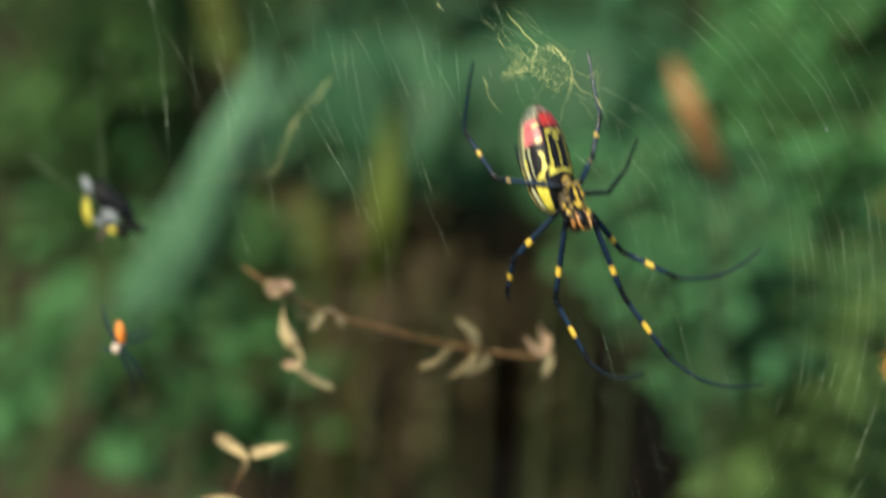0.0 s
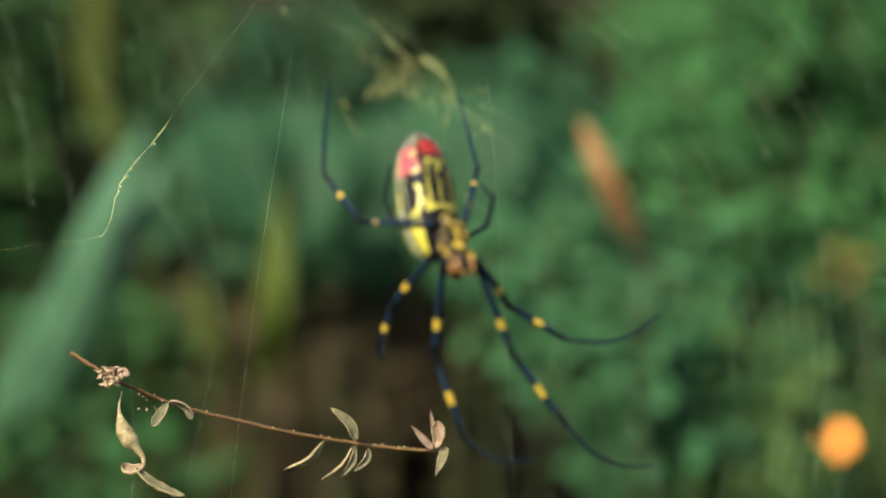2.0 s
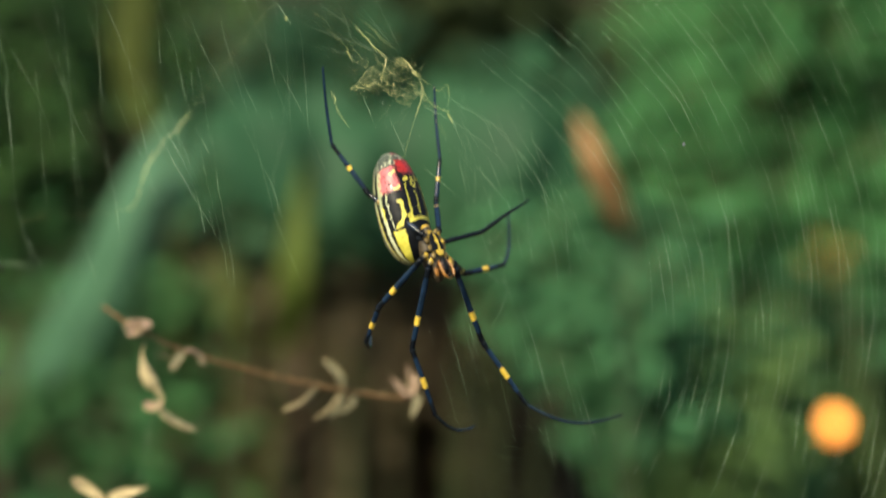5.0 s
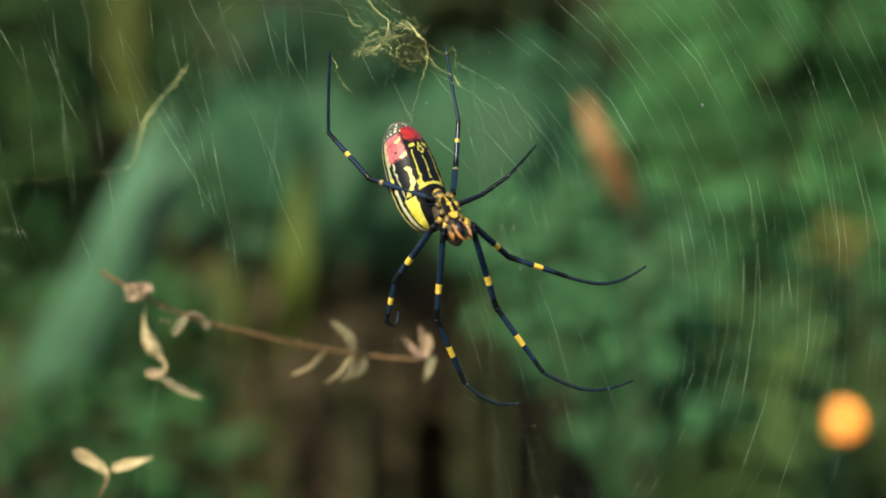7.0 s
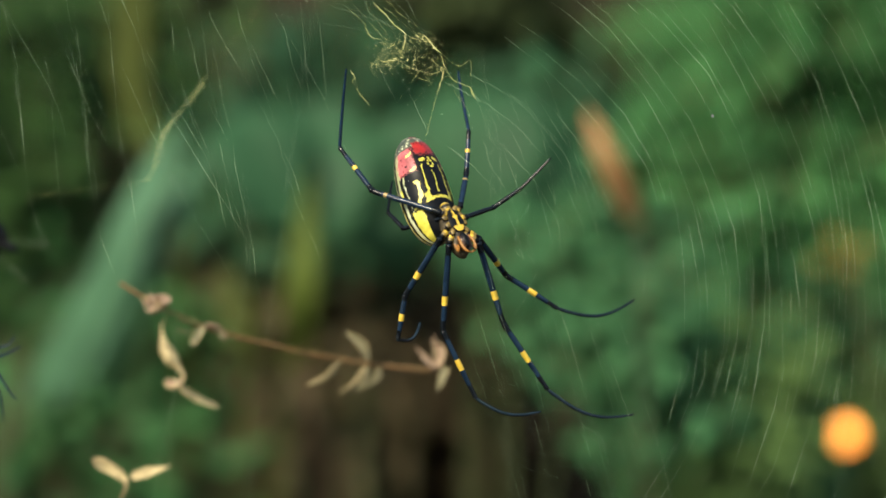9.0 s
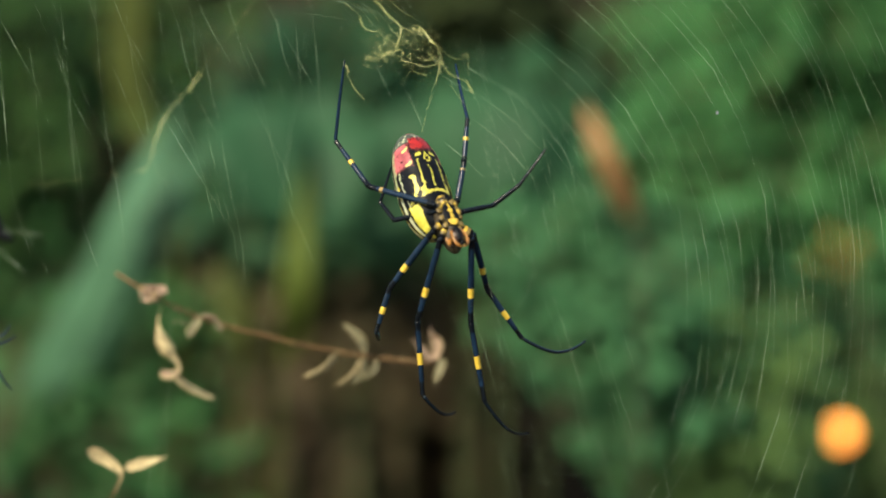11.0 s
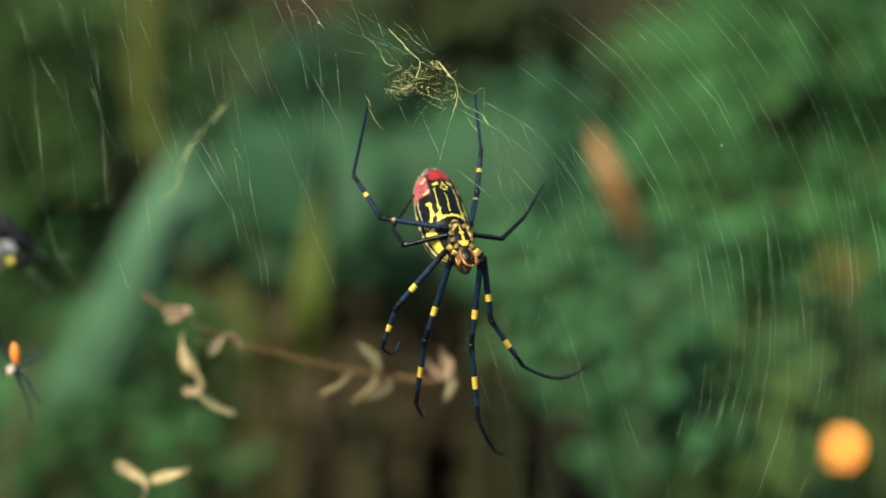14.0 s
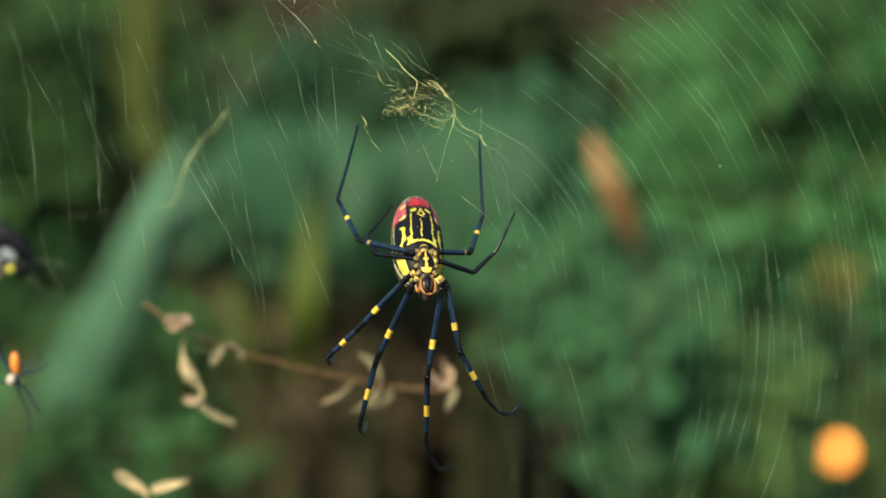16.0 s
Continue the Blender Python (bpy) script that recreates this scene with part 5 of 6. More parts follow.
    leg_walk("hind_left", [
        (0, (-0.496, 0.727, 0.475), (-0.224, 0.14, 0.964), (-0.083, -0.762, 0.642)),
        (0.5, (-0.687, 0.576, 0.444), (-0.195, 0.217, 0.957), (-0.392, -0.847, 0.359)),
        (1, (-0.626, 0.661, 0.414), (-0.182, 0.258, 0.949), (-0.336, -0.842, 0.422)),
        (1.5, (-0.539, 0.69, 0.483), (-0.267, 0.156, 0.951), (0.005, -0.653, 0.757)),
        (2, (-0.536, 0.725, 0.432), (-0.197, 0.289, 0.937), (-0.011, -0.619, 0.786)),
        (2.5, (-0.641, 0.704, 0.307), (-0.198, 0.443, 0.874), (-0.042, -0.55, 0.834)),
        (3, (-0.847, 0.337, 0.412), (-0.32, 0.316, 0.893), (0.078, -0.568, 0.82)),
        (3.5, (-0.712, 0.446, 0.542), (-0.2, 0.373, 0.906), (0.086, -0.626, 0.775)),
        (4, (-0.491, 0.467, 0.735), (-0.133, 0.263, 0.956), (0.035, -0.633, 0.774)),
        (4.5, (-0.347, 0.467, 0.814), (-0.217, 0.165, 0.962), (-0.084, -0.545, 0.834)),
        (5, (-0.217, 0.459, 0.862), (-0.323, 0.028, 0.946), (-0.079, -0.464, 0.882)),
        (5.2, (-0.177, 0.446, 0.877), (-0.267, -0.104, 0.958), (-0.048, -0.61, 0.791)),
        (7.5, (-0.4, 0.539, 0.741), (-0.243, 0.04, 0.969), (0.082, -0.732, 0.677)),
        (8, (-0.454, 0.498, 0.739), (-0.154, 0.122, 0.981), (0.113, -0.706, 0.699)),
        (8.5, (-0.599, 0.42, 0.682), (-0.047, 0.294, 0.955), (0.138, -0.678, 0.722)),
        (9, (-0.524, 0.426, 0.738), (-0.091, 0.16, 0.983), (0.135, -0.721, 0.68)),
        (11.5, (-0.553, 0.504, 0.663), (-0.231, 0.117, 0.966), (0.089, -0.754, 0.651)),
        (12, (-0.616, 0.471, 0.632), (-0.266, 0.072, 0.961), (0.08, -0.803, 0.591)),
        (12.5, (-0.675, 0.446, 0.588), (-0.277, 0.066, 0.959), (0.088, -0.822, 0.563)),
        (13, (-0.683, 0.443, 0.58), (-0.247, 0.083, 0.965), (0.101, -0.812, 0.575)),
        (13.5, (-0.673, 0.454, 0.584), (-0.216, 0.109, 0.97), (0.112, -0.811, 0.574)),
        (14, (-0.69, 0.447, 0.57), (-0.235, 0.064, 0.97), (0.17, -0.802, 0.573)),
        (14.5, (-0.71, 0.435, 0.553), (-0.253, 0.013, 0.967), (0.227, -0.781, 0.582)),
        (15, (-0.699, 0.475, 0.535), (-0.185, 0.047, 0.982), (0.286, -0.781, 0.555)),
        (15.5, (-0.626, 0.506, 0.593), (-0.29, 0.044, 0.956), (0.252, -0.737, 0.627)),
        (16, (-0.657, 0.52, 0.546), (-0.28, 0.192, 0.941), (0.235, -0.739, 0.631)),
    ])
    leg_walk("third_left", [
        (0, (-0.216, 0.79, 0.574), (0.063, 0.175, 0.982), (0.5, 0.604, 0.62)),
        (0.5, (-0.45, 0.721, 0.527), (-0.091, 0.043, 0.995), (0.527, 0.33, 0.783)),
        (1, (-0.52, 0.699, 0.491), (-0.072, 0.165, 0.984), (0.416, 0.045, 0.908)),
        (1.5, (-0.3, 0.803, 0.515), (0.059, 0.284, 0.957), (0.463, 0.181, 0.868)),
        (2, (-0.349, 0.76, 0.548), (-0.109, 0.138, 0.984), (0.472, 0.133, 0.872)),
        (2.5, (-0.582, 0.666, 0.466), (-0.342, 0.083, 0.936), (0.454, 0.067, 0.888)),
        (3, (-0.807, 0.452, 0.381), (-0.39, -0.055, 0.919), (0.207, -0.174, 0.963)),
        (3.5, (-0.675, 0.71, 0.203), (-0.262, -0.109, 0.959), (0.051, -0.245, 0.968)),
        (4, (-0.405, 0.811, 0.422), (-0.099, -0.165, 0.981), (0.161, -0.296, 0.942)),
        (4.5, (-0.184, 0.827, 0.531), (0.026, -0.138, 0.99), (0.264, -0.151, 0.953)),
        (5, (-0.243, 0.727, 0.642), (0.149, -0.037, 0.988), (0.388, -0.087, 0.917)),
        (5.2, (-0.125, 0.736, 0.666), (0.207, -0.093, 0.974), (0.529, 0.027, 0.848)),
        (7.5, (-0.267, 0.739, 0.619), (0.037, 0.251, 0.967), (0.603, 0.287, 0.744)),
        (8, (-0.314, 0.78, 0.541), (0.03, 0.312, 0.95), (0.596, 0.241, 0.766)),
        (8.5, (-0.51, 0.793, 0.333), (0.027, 0.367, 0.93), (0.628, 0.107, 0.77)),
        (9, (-0.404, 0.829, 0.387), (-0.1, 0.312, 0.945), (0.541, 0.07, 0.838)),
        (11.5, (-0.633, 0.703, 0.323), (-0.179, 0.213, 0.961), (0.524, -0.199, 0.828)),
        (12, (-0.74, 0.624, 0.251), (-0.212, 0.201, 0.956), (0.531, -0.222, 0.818)),
        (12.5, (-0.822, 0.544, 0.169), (-0.257, 0.226, 0.94), (0.554, -0.194, 0.81)),
        (13, (-0.811, 0.564, 0.152), (-0.257, 0.235, 0.937), (0.555, -0.228, 0.8)),
        (13.5, (-0.778, 0.609, 0.158), (-0.253, 0.245, 0.936), (0.551, -0.265, 0.792)),
        (14, (-0.827, 0.533, 0.18), (-0.158, 0.164, 0.974), (0.636, -0.274, 0.721)),
        (14.5, (-0.881, 0.435, 0.187), (-0.059, 0.066, 0.996), (0.707, -0.256, 0.659)),
        (15, (-0.869, 0.467, 0.165), (-0.243, 0.21, 0.947), (0.507, -0.125, 0.853)),
        (15.5, (-0.843, 0.51, 0.174), (-0.344, 0.123, 0.931), (0.641, -0.196, 0.742)),
        (16, (-0.753, 0.492, 0.437), (-0.27, 0.171, 0.948), (0.634, -0.118, 0.764)),
    ])
    leg_walk("second_left", [
        (0, (-0.359, 0.87, -0.338), (0.133, 0.841, -0.524), (0.601, 0.749, 0.278)),
        (0.5, (-0.36, 0.878, -0.317), (0.155, 0.874, -0.46), (0.644, 0.644, 0.413)),
        (1, (-0.276, 0.928, -0.251), (0.134, 0.832, -0.539), (0.646, 0.646, 0.406)),
        (1.5, (-0.17, 0.971, -0.167), (0.018, 0.848, -0.53), (0.602, 0.706, 0.374)),
        (2, (-0.095, 0.984, -0.152), (0.034, 0.854, -0.519), (0.561, 0.727, 0.397)),
        (2.5, (-0.184, 0.962, -0.202), (-0.026, 0.855, -0.518), (0.49, 0.819, 0.3)),
        (3, (-0.497, 0.812, -0.307), (-0.11, 0.788, -0.605), (0.503, 0.806, 0.311)),
        (3.5, (-0.44, 0.81, -0.388), (-0.061, 0.831, -0.553), (0.594, 0.77, 0.233)),
        (4, (-0.392, 0.869, -0.301), (-0.051, 0.856, -0.515), (0.622, 0.743, 0.247)),
        (4.5, (-0.225, 0.915, -0.334), (0.031, 0.839, -0.543), (0.649, 0.706, 0.285)),
        (5, (-0.169, 0.953, -0.25), (0.024, 0.87, -0.492), (0.721, 0.629, 0.29)),
        (5.2, (-0.202, 0.963, -0.179), (-0.062, 0.905, -0.42), (0.725, 0.605, 0.329)),
        (7.5, (-0.295, 0.937, -0.189), (-0.189, 0.777, -0.601), (0.705, 0.601, 0.377)),
        (8, (-0.313, 0.921, -0.23), (-0.24, 0.711, -0.661), (0.743, 0.56, 0.367)),
        (8.5, (-0.354, 0.863, -0.36), (-0.274, 0.65, -0.709), (0.805, 0.471, 0.362)),
        (9, (-0.311, 0.913, -0.264), (-0.231, 0.698, -0.678), (0.789, 0.452, 0.416)),
        (11.5, (-0.465, 0.834, -0.296), (-0.297, 0.754, -0.586), (0.362, 0.777, 0.515)),
        (12, (-0.509, 0.788, -0.346), (-0.284, 0.794, -0.538), (0.329, 0.763, 0.557)),
        (12.5, (-0.542, 0.742, -0.395), (-0.3, 0.794, -0.528), (0.305, 0.769, 0.561)),
        (13, (-0.544, 0.736, -0.402), (-0.323, 0.766, -0.555), (0.309, 0.775, 0.551)),
        (13.5, (-0.546, 0.734, -0.404), (-0.32, 0.773, -0.547), (0.309, 0.771, 0.557)),
        (14, (-0.604, 0.714, -0.354), (-0.264, 0.837, -0.48), (0.565, 0.626, 0.538)),
        (14.5, (-0.658, 0.691, -0.3), (-0.22, 0.879, -0.423), (0.786, 0.41, 0.464)),
        (15, (-0.684, 0.675, -0.277), (-0.241, 0.823, -0.514), (0.806, 0.4, 0.436)),
        (15.5, (-0.684, 0.634, -0.36), (-0.663, 0.641, -0.387), (0.096, 0.618, 0.78)),
        (16, (-0.616, 0.703, -0.356), (-0.655, 0.667, -0.354), (0.154, 0.822, 0.548)),
    ])
    leg_walk("front_left", [
        (0, (0.002, 0.672, -0.74), (0.324, 0.121, -0.938), (0.961, 0.072, -0.267)),
        (0.5, (-0.009, 0.724, -0.69), (0.368, 0.231, -0.901), (0.972, 0.068, -0.226)),
        (1, (0.025, 0.715, -0.699), (0.331, 0.238, -0.913), (0.967, 0.005, -0.256)),
        (1.5, (-0.007, 0.716, -0.699), (0.307, 0.275, -0.911), (0.957, -0.035, -0.287)),
        (2, (0.162, 0.785, -0.598), (0.356, 0.341, -0.87), (0.964, 0.153, -0.216)),
        (2.5, (0.126, 0.796, -0.593), (0.334, 0.386, -0.86), (0.906, 0.325, -0.27)),
        (3, (-0.087, 0.686, -0.723), (0.295, 0.342, -0.892), (0.957, 0.199, -0.21)),
        (3.5, (-0.082, 0.622, -0.778), (0.318, 0.41, -0.855), (0.978, -0.036, -0.206)),
        (4, (-0.127, 0.683, -0.72), (0.291, 0.459, -0.84), (0.973, 0.044, -0.225)),
        (4.5, (-0.026, 0.679, -0.734), (0.351, 0.407, -0.843), (0.988, 0.08, -0.131)),
        (5, (-0.008, 0.739, -0.673), (0.312, 0.385, -0.868), (0.935, 0.301, -0.186)),
        (5.2, (-0.035, 0.698, -0.715), (0.387, 0.485, -0.784), (0.873, 0.341, -0.349)),
        (7.5, (-0.044, 0.804, -0.594), (0.326, 0.566, -0.757), (0.897, 0.233, -0.375)),
        (8, (-0.065, 0.779, -0.623), (0.29, 0.504, -0.813), (0.897, 0.142, -0.418)),
        (8.5, (-0.124, 0.663, -0.739), (0.239, 0.331, -0.913), (0.893, 0.051, -0.448)),
        (9, (-0.06, 0.776, -0.628), (0.288, 0.442, -0.849), (0.916, 0.066, -0.395)),
        (11.5, (-0.143, 0.876, -0.461), (0.049, 0.714, -0.699), (0.7, 0.7, 0.14)),
        (12, (-0.17, 0.867, -0.469), (0.057, 0.737, -0.673), (0.678, 0.702, 0.218)),
        (12.5, (-0.209, 0.839, -0.502), (0.05, 0.737, -0.674), (0.665, 0.704, 0.25)),
        (13, (-0.25, 0.779, -0.576), (0.065, 0.763, -0.643), (0.677, 0.702, 0.221)),
        (13.5, (-0.26, 0.757, -0.599), (0.089, 0.806, -0.585), (0.681, 0.703, 0.205)),
        (14, (-0.201, 0.875, -0.44), (-0.007, 0.921, -0.39), (0.453, 0.794, 0.406)),
        (14.5, (-0.176, 0.934, -0.312), (-0.154, 0.955, -0.255), (0.179, 0.818, 0.547)),
        (15, (-0.234, 0.887, -0.397), (-0.06, 0.957, -0.285), (0.204, 0.89, 0.408)),
        (15.5, (-0.361, 0.684, -0.634), (-0.273, 0.897, -0.348), (-0.341, 0.926, 0.162)),
        (16, (-0.355, 0.808, -0.471), (-0.197, 0.808, -0.555), (0.217, 0.809, 0.547)),
    ])
    leg_walk("hind_right", [
        (0, (0.715, 0.103, 0.691), (0.345, -0.323, 0.881), (0.166, 0.006, 0.986)),
        (0.5, (0.651, 0.166, 0.741), (0.496, -0.155, 0.855), (0.278, 0.119, 0.953)),
        (1, (0.571, 0.011, 0.821), (0.487, 0.039, 0.872), (0.235, 0.061, 0.97)),
        (1.5, (0.582, 0.196, 0.789), (0.576, 0.013, 0.818), (0.236, 0.148, 0.961)),
        (2, (0.585, 0.398, 0.707), (0.504, 0.057, 0.862), (0.099, 0.077, 0.992)),
        (2.5, (0.405, 0.762, 0.505), (0.45, 0.086, 0.889), (-0.033, -0.022, 0.999)),
        (3, (0.298, 0.717, 0.63), (0.431, 0.027, 0.902), (0.03, -0.006, 1)),
        (3.5, (0.496, 0.692, 0.524), (0.418, -0.151, 0.896), (0.132, 0.039, 0.99)),
        (4, (0.552, 0.566, 0.612), (0.397, -0.289, 0.871), (0.205, -0.1, 0.974)),
        (4.5, (0.53, 0.376, 0.76), (0.286, -0.331, 0.899), (0.129, -0.229, 0.965)),
        (5, (0.481, 0.191, 0.856), (0.326, -0.306, 0.894), (0.121, -0.308, 0.944)),
        (5.2, (0.569, 0.188, 0.8), (0.397, -0.333, 0.855), (0.239, -0.332, 0.913)),
        (7.5, (0.584, 0.075, 0.808), (0.387, -0.298, 0.872), (0.17, -0.218, 0.961)),
        (8, (0.593, 0.042, 0.804), (0.391, -0.292, 0.873), (0.237, -0.117, 0.965)),
        (8.5, (0.579, 0.11, 0.808), (0.386, -0.256, 0.886), (0.287, 0.005, 0.958)),
        (9, (0.555, -0.083, 0.828), (0.373, -0.298, 0.879), (0.314, 0.028, 0.949)),
        (11.5, (0.369, -0.328, 0.87), (0.306, -0.289, 0.907), (0.226, 0.136, 0.965)),
        (12, (0.369, -0.244, 0.897), (0.257, -0.346, 0.903), (0.168, 0.088, 0.982)),
        (12.5, (0.377, -0.112, 0.919), (0.221, -0.395, 0.892), (0.126, 0.06, 0.99)),
        (13, (0.393, -0.125, 0.911), (0.248, -0.364, 0.898), (0.14, 0.061, 0.988)),
        (13.5, (0.402, -0.124, 0.907), (0.268, -0.349, 0.898), (0.152, 0.071, 0.986)),
        (14, (0.387, -0.103, 0.916), (0.176, -0.548, 0.818), (0.185, 0.035, 0.982)),
        (14.5, (0.367, -0.107, 0.924), (0.128, -0.639, 0.759), (0.207, -0.048, 0.977)),
        (15, (0.602, 0.073, 0.795), (0.391, -0.656, 0.646), (0.324, -0.601, 0.73)),
        (15.5, (0.611, 0.423, 0.669), (0.446, -0.455, 0.771), (0.121, -0.591, 0.798)),
        (16, (0.836, 0.467, 0.288), (0.34, -0.148, 0.929), (-0.048, -0.572, 0.819)),
    ])
    leg_walk("third_right", [
        (0, (0.956, 0.284, 0.067), (0.746, -0.275, 0.606), (0.656, -0.029, 0.754)),
        (0.5, (0.897, 0.37, 0.242), (0.774, -0.338, 0.536), (0.622, -0.112, 0.775)),
        (1, (0.942, 0.23, 0.246), (0.791, -0.234, 0.565), (0.553, -0.072, 0.83)),
        (1.5, (0.837, 0.443, 0.32), (0.683, 0.084, 0.725), (0.643, 0.452, 0.619)),
        (2, (0.796, 0.399, 0.454), (0.477, -0.051, 0.877), (0.297, 0.642, 0.707)),
        (2.5, (0.634, 0.531, 0.563), (0.181, -0.34, 0.923), (-0.153, 0.748, 0.646)),
        (3, (0.569, 0.666, 0.483), (0.458, -0.152, 0.876), (0.004, 0.378, 0.926)),
        (3.5, (0.732, 0.664, 0.153), (0.588, -0.139, 0.797), (0.22, -0.075, 0.973)),
        (4, (0.736, 0.677, 0.006), (0.801, 0.073, 0.595), (0.459, 0.013, 0.888)),
        (4.5, (0.802, 0.594, -0.055), (0.872, 0.173, 0.458), (0.63, 0.157, 0.76)),
        (5, (0.92, -0.391, -0.018), (0.826, -0.481, 0.293), (0.952, 0.053, 0.301)),
        (5.2, (0.991, -0.058, 0.124), (0.813, -0.56, 0.159), (0.861, -0.2, 0.468)),
        (7.5, (0.923, 0.299, 0.243), (0.851, -0.496, 0.175), (0.795, -0.462, 0.394)),
        (8, (0.941, 0.265, 0.21), (0.83, -0.536, 0.152), (0.739, -0.58, 0.341)),
        (8.5, (0.966, 0.183, 0.184), (0.822, -0.551, 0.143), (0.727, -0.603, 0.328)),
        (9, (0.96, 0.182, 0.211), (0.812, -0.566, 0.142), (0.733, -0.601, 0.319)),
        (11.5, (0.957, 0.188, 0.222), (0.791, -0.523, 0.319), (0.648, -0.502, 0.572)),
        (12, (0.933, 0.259, 0.249), (0.793, -0.502, 0.346), (0.662, -0.453, 0.598)),
        (12.5, (0.908, 0.334, 0.252), (0.797, -0.477, 0.371), (0.673, -0.41, 0.615)),
        (13, (0.932, 0.309, 0.191), (0.785, -0.474, 0.4), (0.698, -0.387, 0.602)),
        (13.5, (0.941, 0.301, 0.152), (0.779, -0.444, 0.442), (0.719, -0.362, 0.593)),
        (14, (0.881, 0.437, 0.182), (0.781, -0.328, 0.532), (0.606, -0.378, 0.7)),
        (14.5, (0.811, 0.55, 0.2), (0.763, -0.225, 0.605), (0.471, -0.433, 0.768)),
        (15, (0.605, 0.79, 0.1), (0.815, -0.283, 0.506), (0.51, -0.515, 0.689)),
        (15.5, (0.942, 0.281, 0.186), (0.751, -0.223, 0.621), (0.505, -0.455, 0.734)),
        (16, (0.87, 0.494, -0.004), (0.725, -0.225, 0.651), (0.451, -0.447, 0.772)),
    ])
    leg_walk("second_right", [
        (0, (0.716, 0.486, -0.501), (0.677, -0.319, -0.663), (0.869, -0.492, 0.055)),
        (0.5, (0.749, 0.52, -0.41), (0.723, -0.286, -0.629), (0.884, -0.456, 0.101)),
        (1, (0.791, 0.449, -0.415), (0.756, -0.291, -0.586), (0.912, -0.388, 0.135)),
        (1.5, (0.69, 0.52, -0.504), (0.856, -0.027, -0.516), (0.944, -0.301, 0.132)),
        (2, (0.735, 0.601, -0.315), (0.882, 0.119, -0.456), (0.965, -0.226, 0.132)),
        (2.5, (0.615, 0.74, -0.273), (0.848, 0.17, -0.502), (0.981, -0.171, 0.09)),
        (3, (0.526, 0.795, -0.303), (0.784, 0.053, -0.619), (0.99, -0.096, 0.104)),
        (3.5, (0.567, 0.698, -0.437), (0.741, -0.042, -0.67), (0.989, -0.099, 0.11)),
        (4, (0.537, 0.723, -0.435), (0.809, 0.035, -0.587), (0.969, -0.211, 0.128)),
        (4.5, (0.651, 0.64, -0.408), (0.922, 0.017, -0.388), (0.904, -0.353, 0.243)),
        (5, (0.768, 0.639, 0.036), (0.995, 0.07, 0.07), (0.655, 0.254, 0.711)),
        (5.2, (0.725, 0.668, -0.168), (0.991, 0.001, -0.136), (0.941, -0.164, 0.296)),
        (7.5, (0.74, 0.553, -0.383), (0.786, 0.054, -0.615), (0.99, -0.022, -0.137)),
        (8, (0.697, 0.595, -0.399), (0.721, 0.017, -0.692), (0.991, -0.014, -0.135)),
        (8.5, (0.592, 0.664, -0.457), (0.697, -0.09, -0.711), (0.968, -0.138, -0.21)),
        (9, (0.627, 0.692, -0.358), (0.718, 0.175, -0.673), (0.996, 0.044, -0.077)),
        (11.5, (0.3, 0.798, -0.522), (0.572, 0.568, -0.592), (0.894, 0.421, 0.151)),
        (12, (0.251, 0.805, -0.537), (0.593, 0.62, -0.514), (0.873, 0.441, 0.206)),
        (12.5, (0.195, 0.794, -0.575), (0.593, 0.637, -0.492), (0.858, 0.462, 0.227)),
        (13, (0.183, 0.75, -0.636), (0.582, 0.638, -0.505), (0.868, 0.453, 0.205)),
        (13.5, (0.182, 0.734, -0.654), (0.576, 0.655, -0.49), (0.871, 0.448, 0.201)),
        (14, (0.14, 0.747, -0.651), (0.598, 0.653, -0.465), (0.892, 0.398, 0.213)),
        (14.5, (0.089, 0.737, -0.671), (0.619, 0.643, -0.45), (0.913, 0.341, 0.221)),
        (15, (0.045, 0.653, -0.756), (0.592, 0.605, -0.532), (0.948, 0.275, 0.158)),
        (15.5, (0.074, 0.612, -0.788), (0.706, 0.533, -0.466), (0.904, 0.347, 0.251)),
        (16, (0.184, 0.538, -0.823), (0.491, 0.729, -0.477), (0.5, 0.771, 0.394)),
    ])
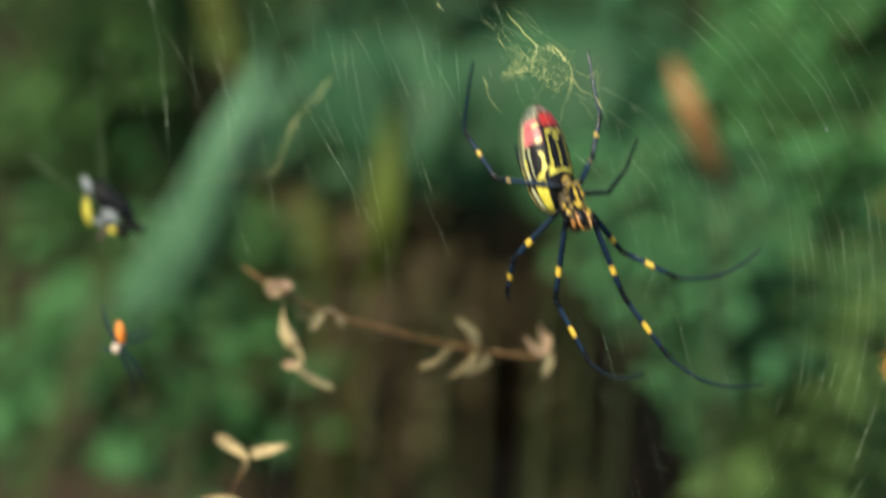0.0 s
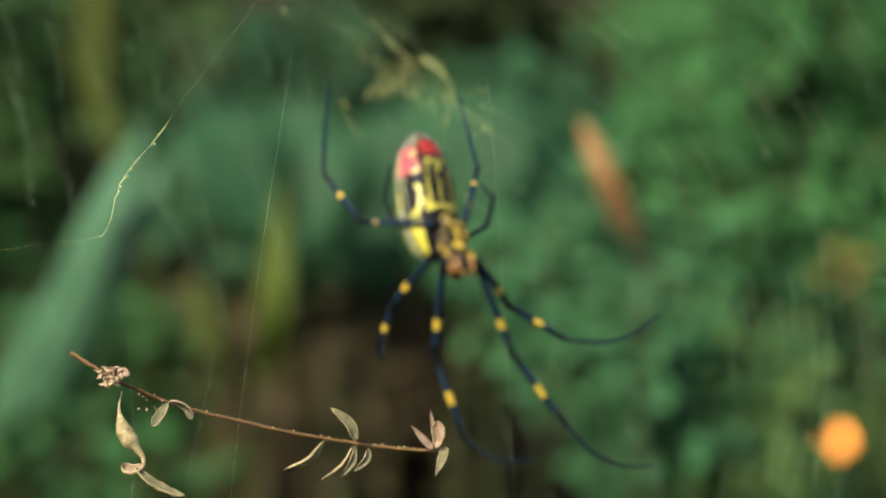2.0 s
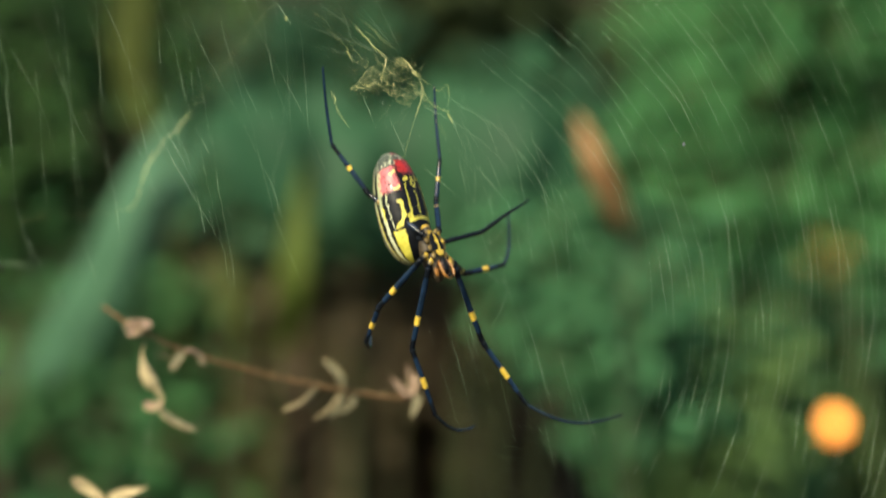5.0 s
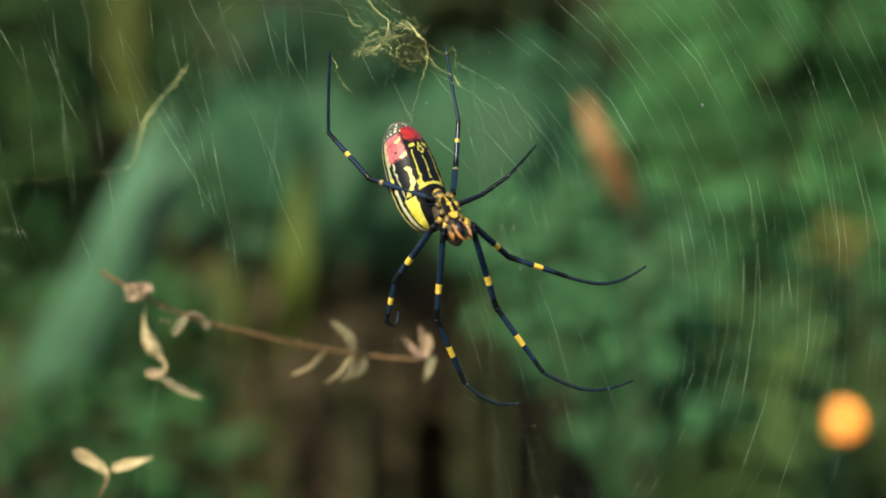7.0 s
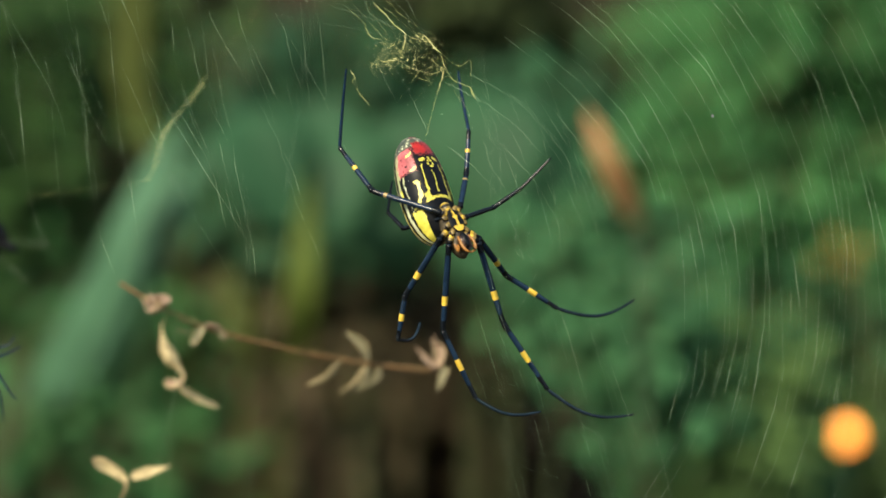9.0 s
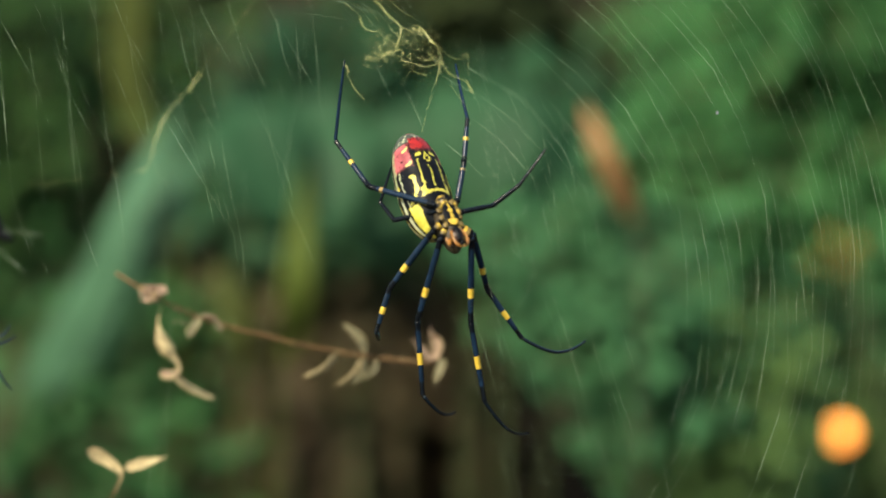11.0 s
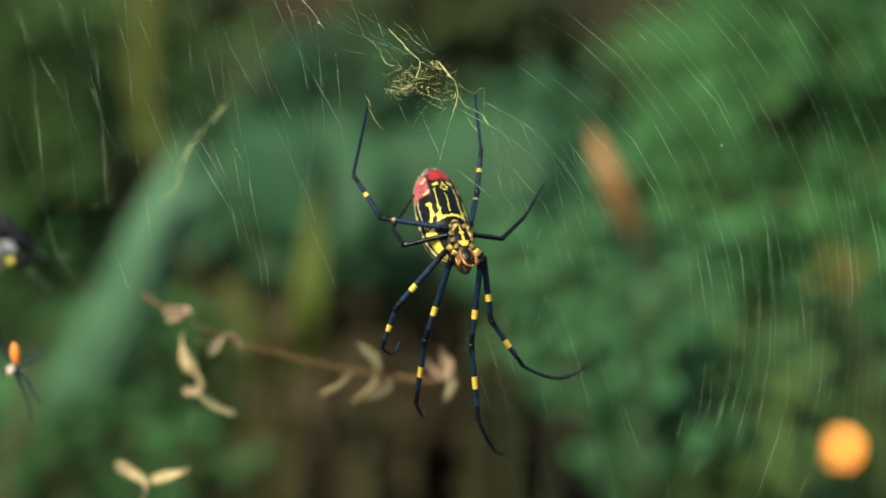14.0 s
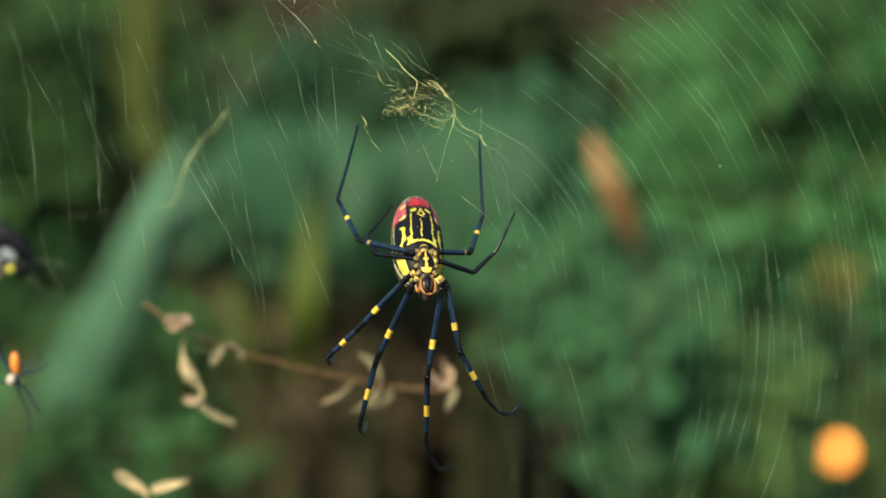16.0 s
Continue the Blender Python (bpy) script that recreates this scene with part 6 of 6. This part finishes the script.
    leg_walk("front_right", [
        (0, (0.363, 0.358, -0.86), (0.445, 0.055, -0.894), (0.827, -0.278, -0.489)),
        (0.5, (0.409, 0.457, -0.79), (0.6, 0.2, -0.775), (0.86, -0.248, -0.447)),
        (1, (0.473, 0.453, -0.755), (0.638, 0.184, -0.748), (0.899, -0.107, -0.425)),
        (1.5, (0.365, 0.405, -0.838), (0.597, 0.283, -0.751), (0.937, 0.029, -0.347)),
        (2, (0.52, 0.526, -0.673), (0.613, 0.279, -0.739), (0.937, 0.201, -0.285)),
        (2.5, (0.469, 0.599, -0.649), (0.554, 0.189, -0.811), (0.889, 0.33, -0.317)),
        (3, (0.352, 0.565, -0.747), (0.439, 0.082, -0.895), (0.854, 0.339, -0.393)),
        (3.5, (0.325, 0.472, -0.82), (0.355, 0.033, -0.934), (0.851, 0.263, -0.455)),
        (4, (0.249, 0.472, -0.846), (0.32, 0.078, -0.944), (0.905, 0.123, -0.406)),
        (4.5, (0.333, 0.382, -0.862), (0.397, 0.066, -0.915), (0.944, -0.146, -0.296)),
        (5, (0.434, 0.477, -0.764), (0.428, 0.12, -0.896), (0.858, -0.333, -0.39)),
        (5.2, (0.284, 0.547, -0.787), (0.406, 0.264, -0.875), (0.891, -0.203, -0.405)),
        (7.5, (0.311, 0.696, -0.647), (0.407, 0.313, -0.858), (0.955, 0.055, -0.291)),
        (8, (0.276, 0.656, -0.703), (0.379, 0.297, -0.876), (0.933, 0.076, -0.351)),
        (8.5, (0.159, 0.573, -0.804), (0.386, 0.219, -0.896), (0.848, -0.076, -0.525)),
        (9, (0.248, 0.632, -0.735), (0.409, 0.382, -0.829), (0.902, 0.174, -0.395)),
        (11.5, (0.05, 0.84, -0.54), (0.14, 0.675, -0.725), (0.671, 0.741, 0.018)),
        (12, (0.035, 0.856, -0.515), (0.139, 0.683, -0.718), (0.637, 0.767, 0.078)),
        (12.5, (0.009, 0.855, -0.519), (0.126, 0.665, -0.736), (0.604, 0.791, 0.094)),
        (13, (-0.019, 0.805, -0.593), (0.134, 0.675, -0.725), (0.644, 0.763, 0.061)),
        (13.5, (-0.032, 0.78, -0.626), (0.156, 0.71, -0.687), (0.677, 0.735, 0.047)),
        (14, (-0.046, 0.832, -0.554), (0.114, 0.746, -0.656), (0.542, 0.827, 0.147)),
        (14.5, (-0.075, 0.861, -0.503), (0.068, 0.771, -0.634), (0.388, 0.894, 0.224)),
        (15, (-0.195, 0.78, -0.595), (0.025, 0.826, -0.563), (0.393, 0.902, 0.18)),
        (15.5, (-0.193, 0.64, -0.744), (-0.001, 0.885, -0.465), (0.461, 0.863, 0.209)),
        (16, (-0.144, 0.667, -0.731), (0.043, 0.878, -0.476), (0.342, 0.9, 0.272)),
    ])
    walk(THINGS["silk_tangle"], [
        (0, pose(0.0007, 0, 0.0018)),
        (0.5, pose(0.0008, 0, -0.0052)),
        (1, pose(0.0004, 0, 0.0031)),
        (1.5, pose(0.0002, 0, 0.0036)),
        (2, pose(0.0002, 0, 0.0029)),
        (2.5, pose(0.0004, 0, 0.0029)),
        (3, pose(0.001, 0, 0.0024)),
        (3.5, pose(0.0005, 0, 0.0023)),
        (4, pose(0.0004, 0, 0.0026)),
        (4.5, pose(0.0006, 0, 0.0034)),
        (5, pose(0.0007, 0, 0.0043)),
        (5.2, pose(0.0006, 0, 0.0027)),
        (7.3, pose(-0.0001, 0, -0.0016)),
        (7.5, pose(0.0005, 0, -0.0018)),
        (8, pose(0, 0, -0.0012)),
        (8.5, pose(0, 0, 0)),
        (9, pose(0.0001, 0, -0.0008)),
        (9.2, pose(-0.0006, -0.0012, -0.0012)),
        (11.3, pose(-0.0005, -0.0138, -0.0024)),
        (11.5, pose(-0.0003, -0.015, -0.0019)),
        (12, pose(-0.0006, -0.018, -0.0018)),
        (12.5, pose(-0.0002, -0.018, -0.0017)),
        (13, pose(-0.0003, -0.018, -0.0017)),
        (13.5, pose(-0.0002, -0.018, -0.0019)),
        (14, pose(0.0002, -0.018, -0.002)),
        (14.5, pose(-0.0003, -0.018, -0.0025)),
        (15, pose(-0.0002, -0.018, -0.0028)),
        (15.5, pose(-0.0004, -0.018, -0.003)),
        (16, pose(-0.0013, -0.018, -0.0039)),
    ])
    walk(THINGS["orb_web"], [
        (0, pose(0.0007, 0, 0.0018)),
        (0.5, pose(0.0008, 0, -0.0052)),
        (1, pose(0.0004, 0, 0.0031)),
        (1.5, pose(0.0002, 0, 0.0036)),
        (2, pose(0.0002, 0, 0.0029)),
        (2.5, pose(0.0004, 0, 0.0029)),
        (3, pose(0.001, 0, 0.0024)),
        (3.5, pose(0.0005, 0, 0.0023)),
        (4, pose(0.0004, 0, 0.0026)),
        (4.5, pose(0.0006, 0, 0.0034)),
        (5, pose(0.0007, 0, 0.0043)),
        (5.2, pose(0.0006, 0, 0.0027)),
        (7.3, pose(-0.0001, 0, -0.0016)),
        (7.5, pose(0.0005, 0, -0.0018)),
        (8, pose(0, 0, -0.0012)),
        (8.5, pose(0, 0, 0)),
        (9, pose(0.0001, 0, -0.0008)),
        (9.2, pose(-0.0006, -0.0012, -0.0012)),
        (11.3, pose(-0.0005, -0.0138, -0.0024)),
        (11.5, pose(-0.0003, -0.015, -0.0019)),
        (12, pose(-0.0006, -0.018, -0.0018)),
        (12.5, pose(-0.0002, -0.018, -0.0017)),
        (13, pose(-0.0003, -0.018, -0.0017)),
        (13.5, pose(-0.0002, -0.018, -0.0019)),
        (14, pose(0.0002, -0.018, -0.002)),
        (14.5, pose(-0.0003, -0.018, -0.0025)),
        (15, pose(-0.0002, -0.018, -0.0028)),
        (15.5, pose(-0.0004, -0.018, -0.003)),
        (16, pose(-0.0013, -0.018, -0.0039)),
    ])


motions()
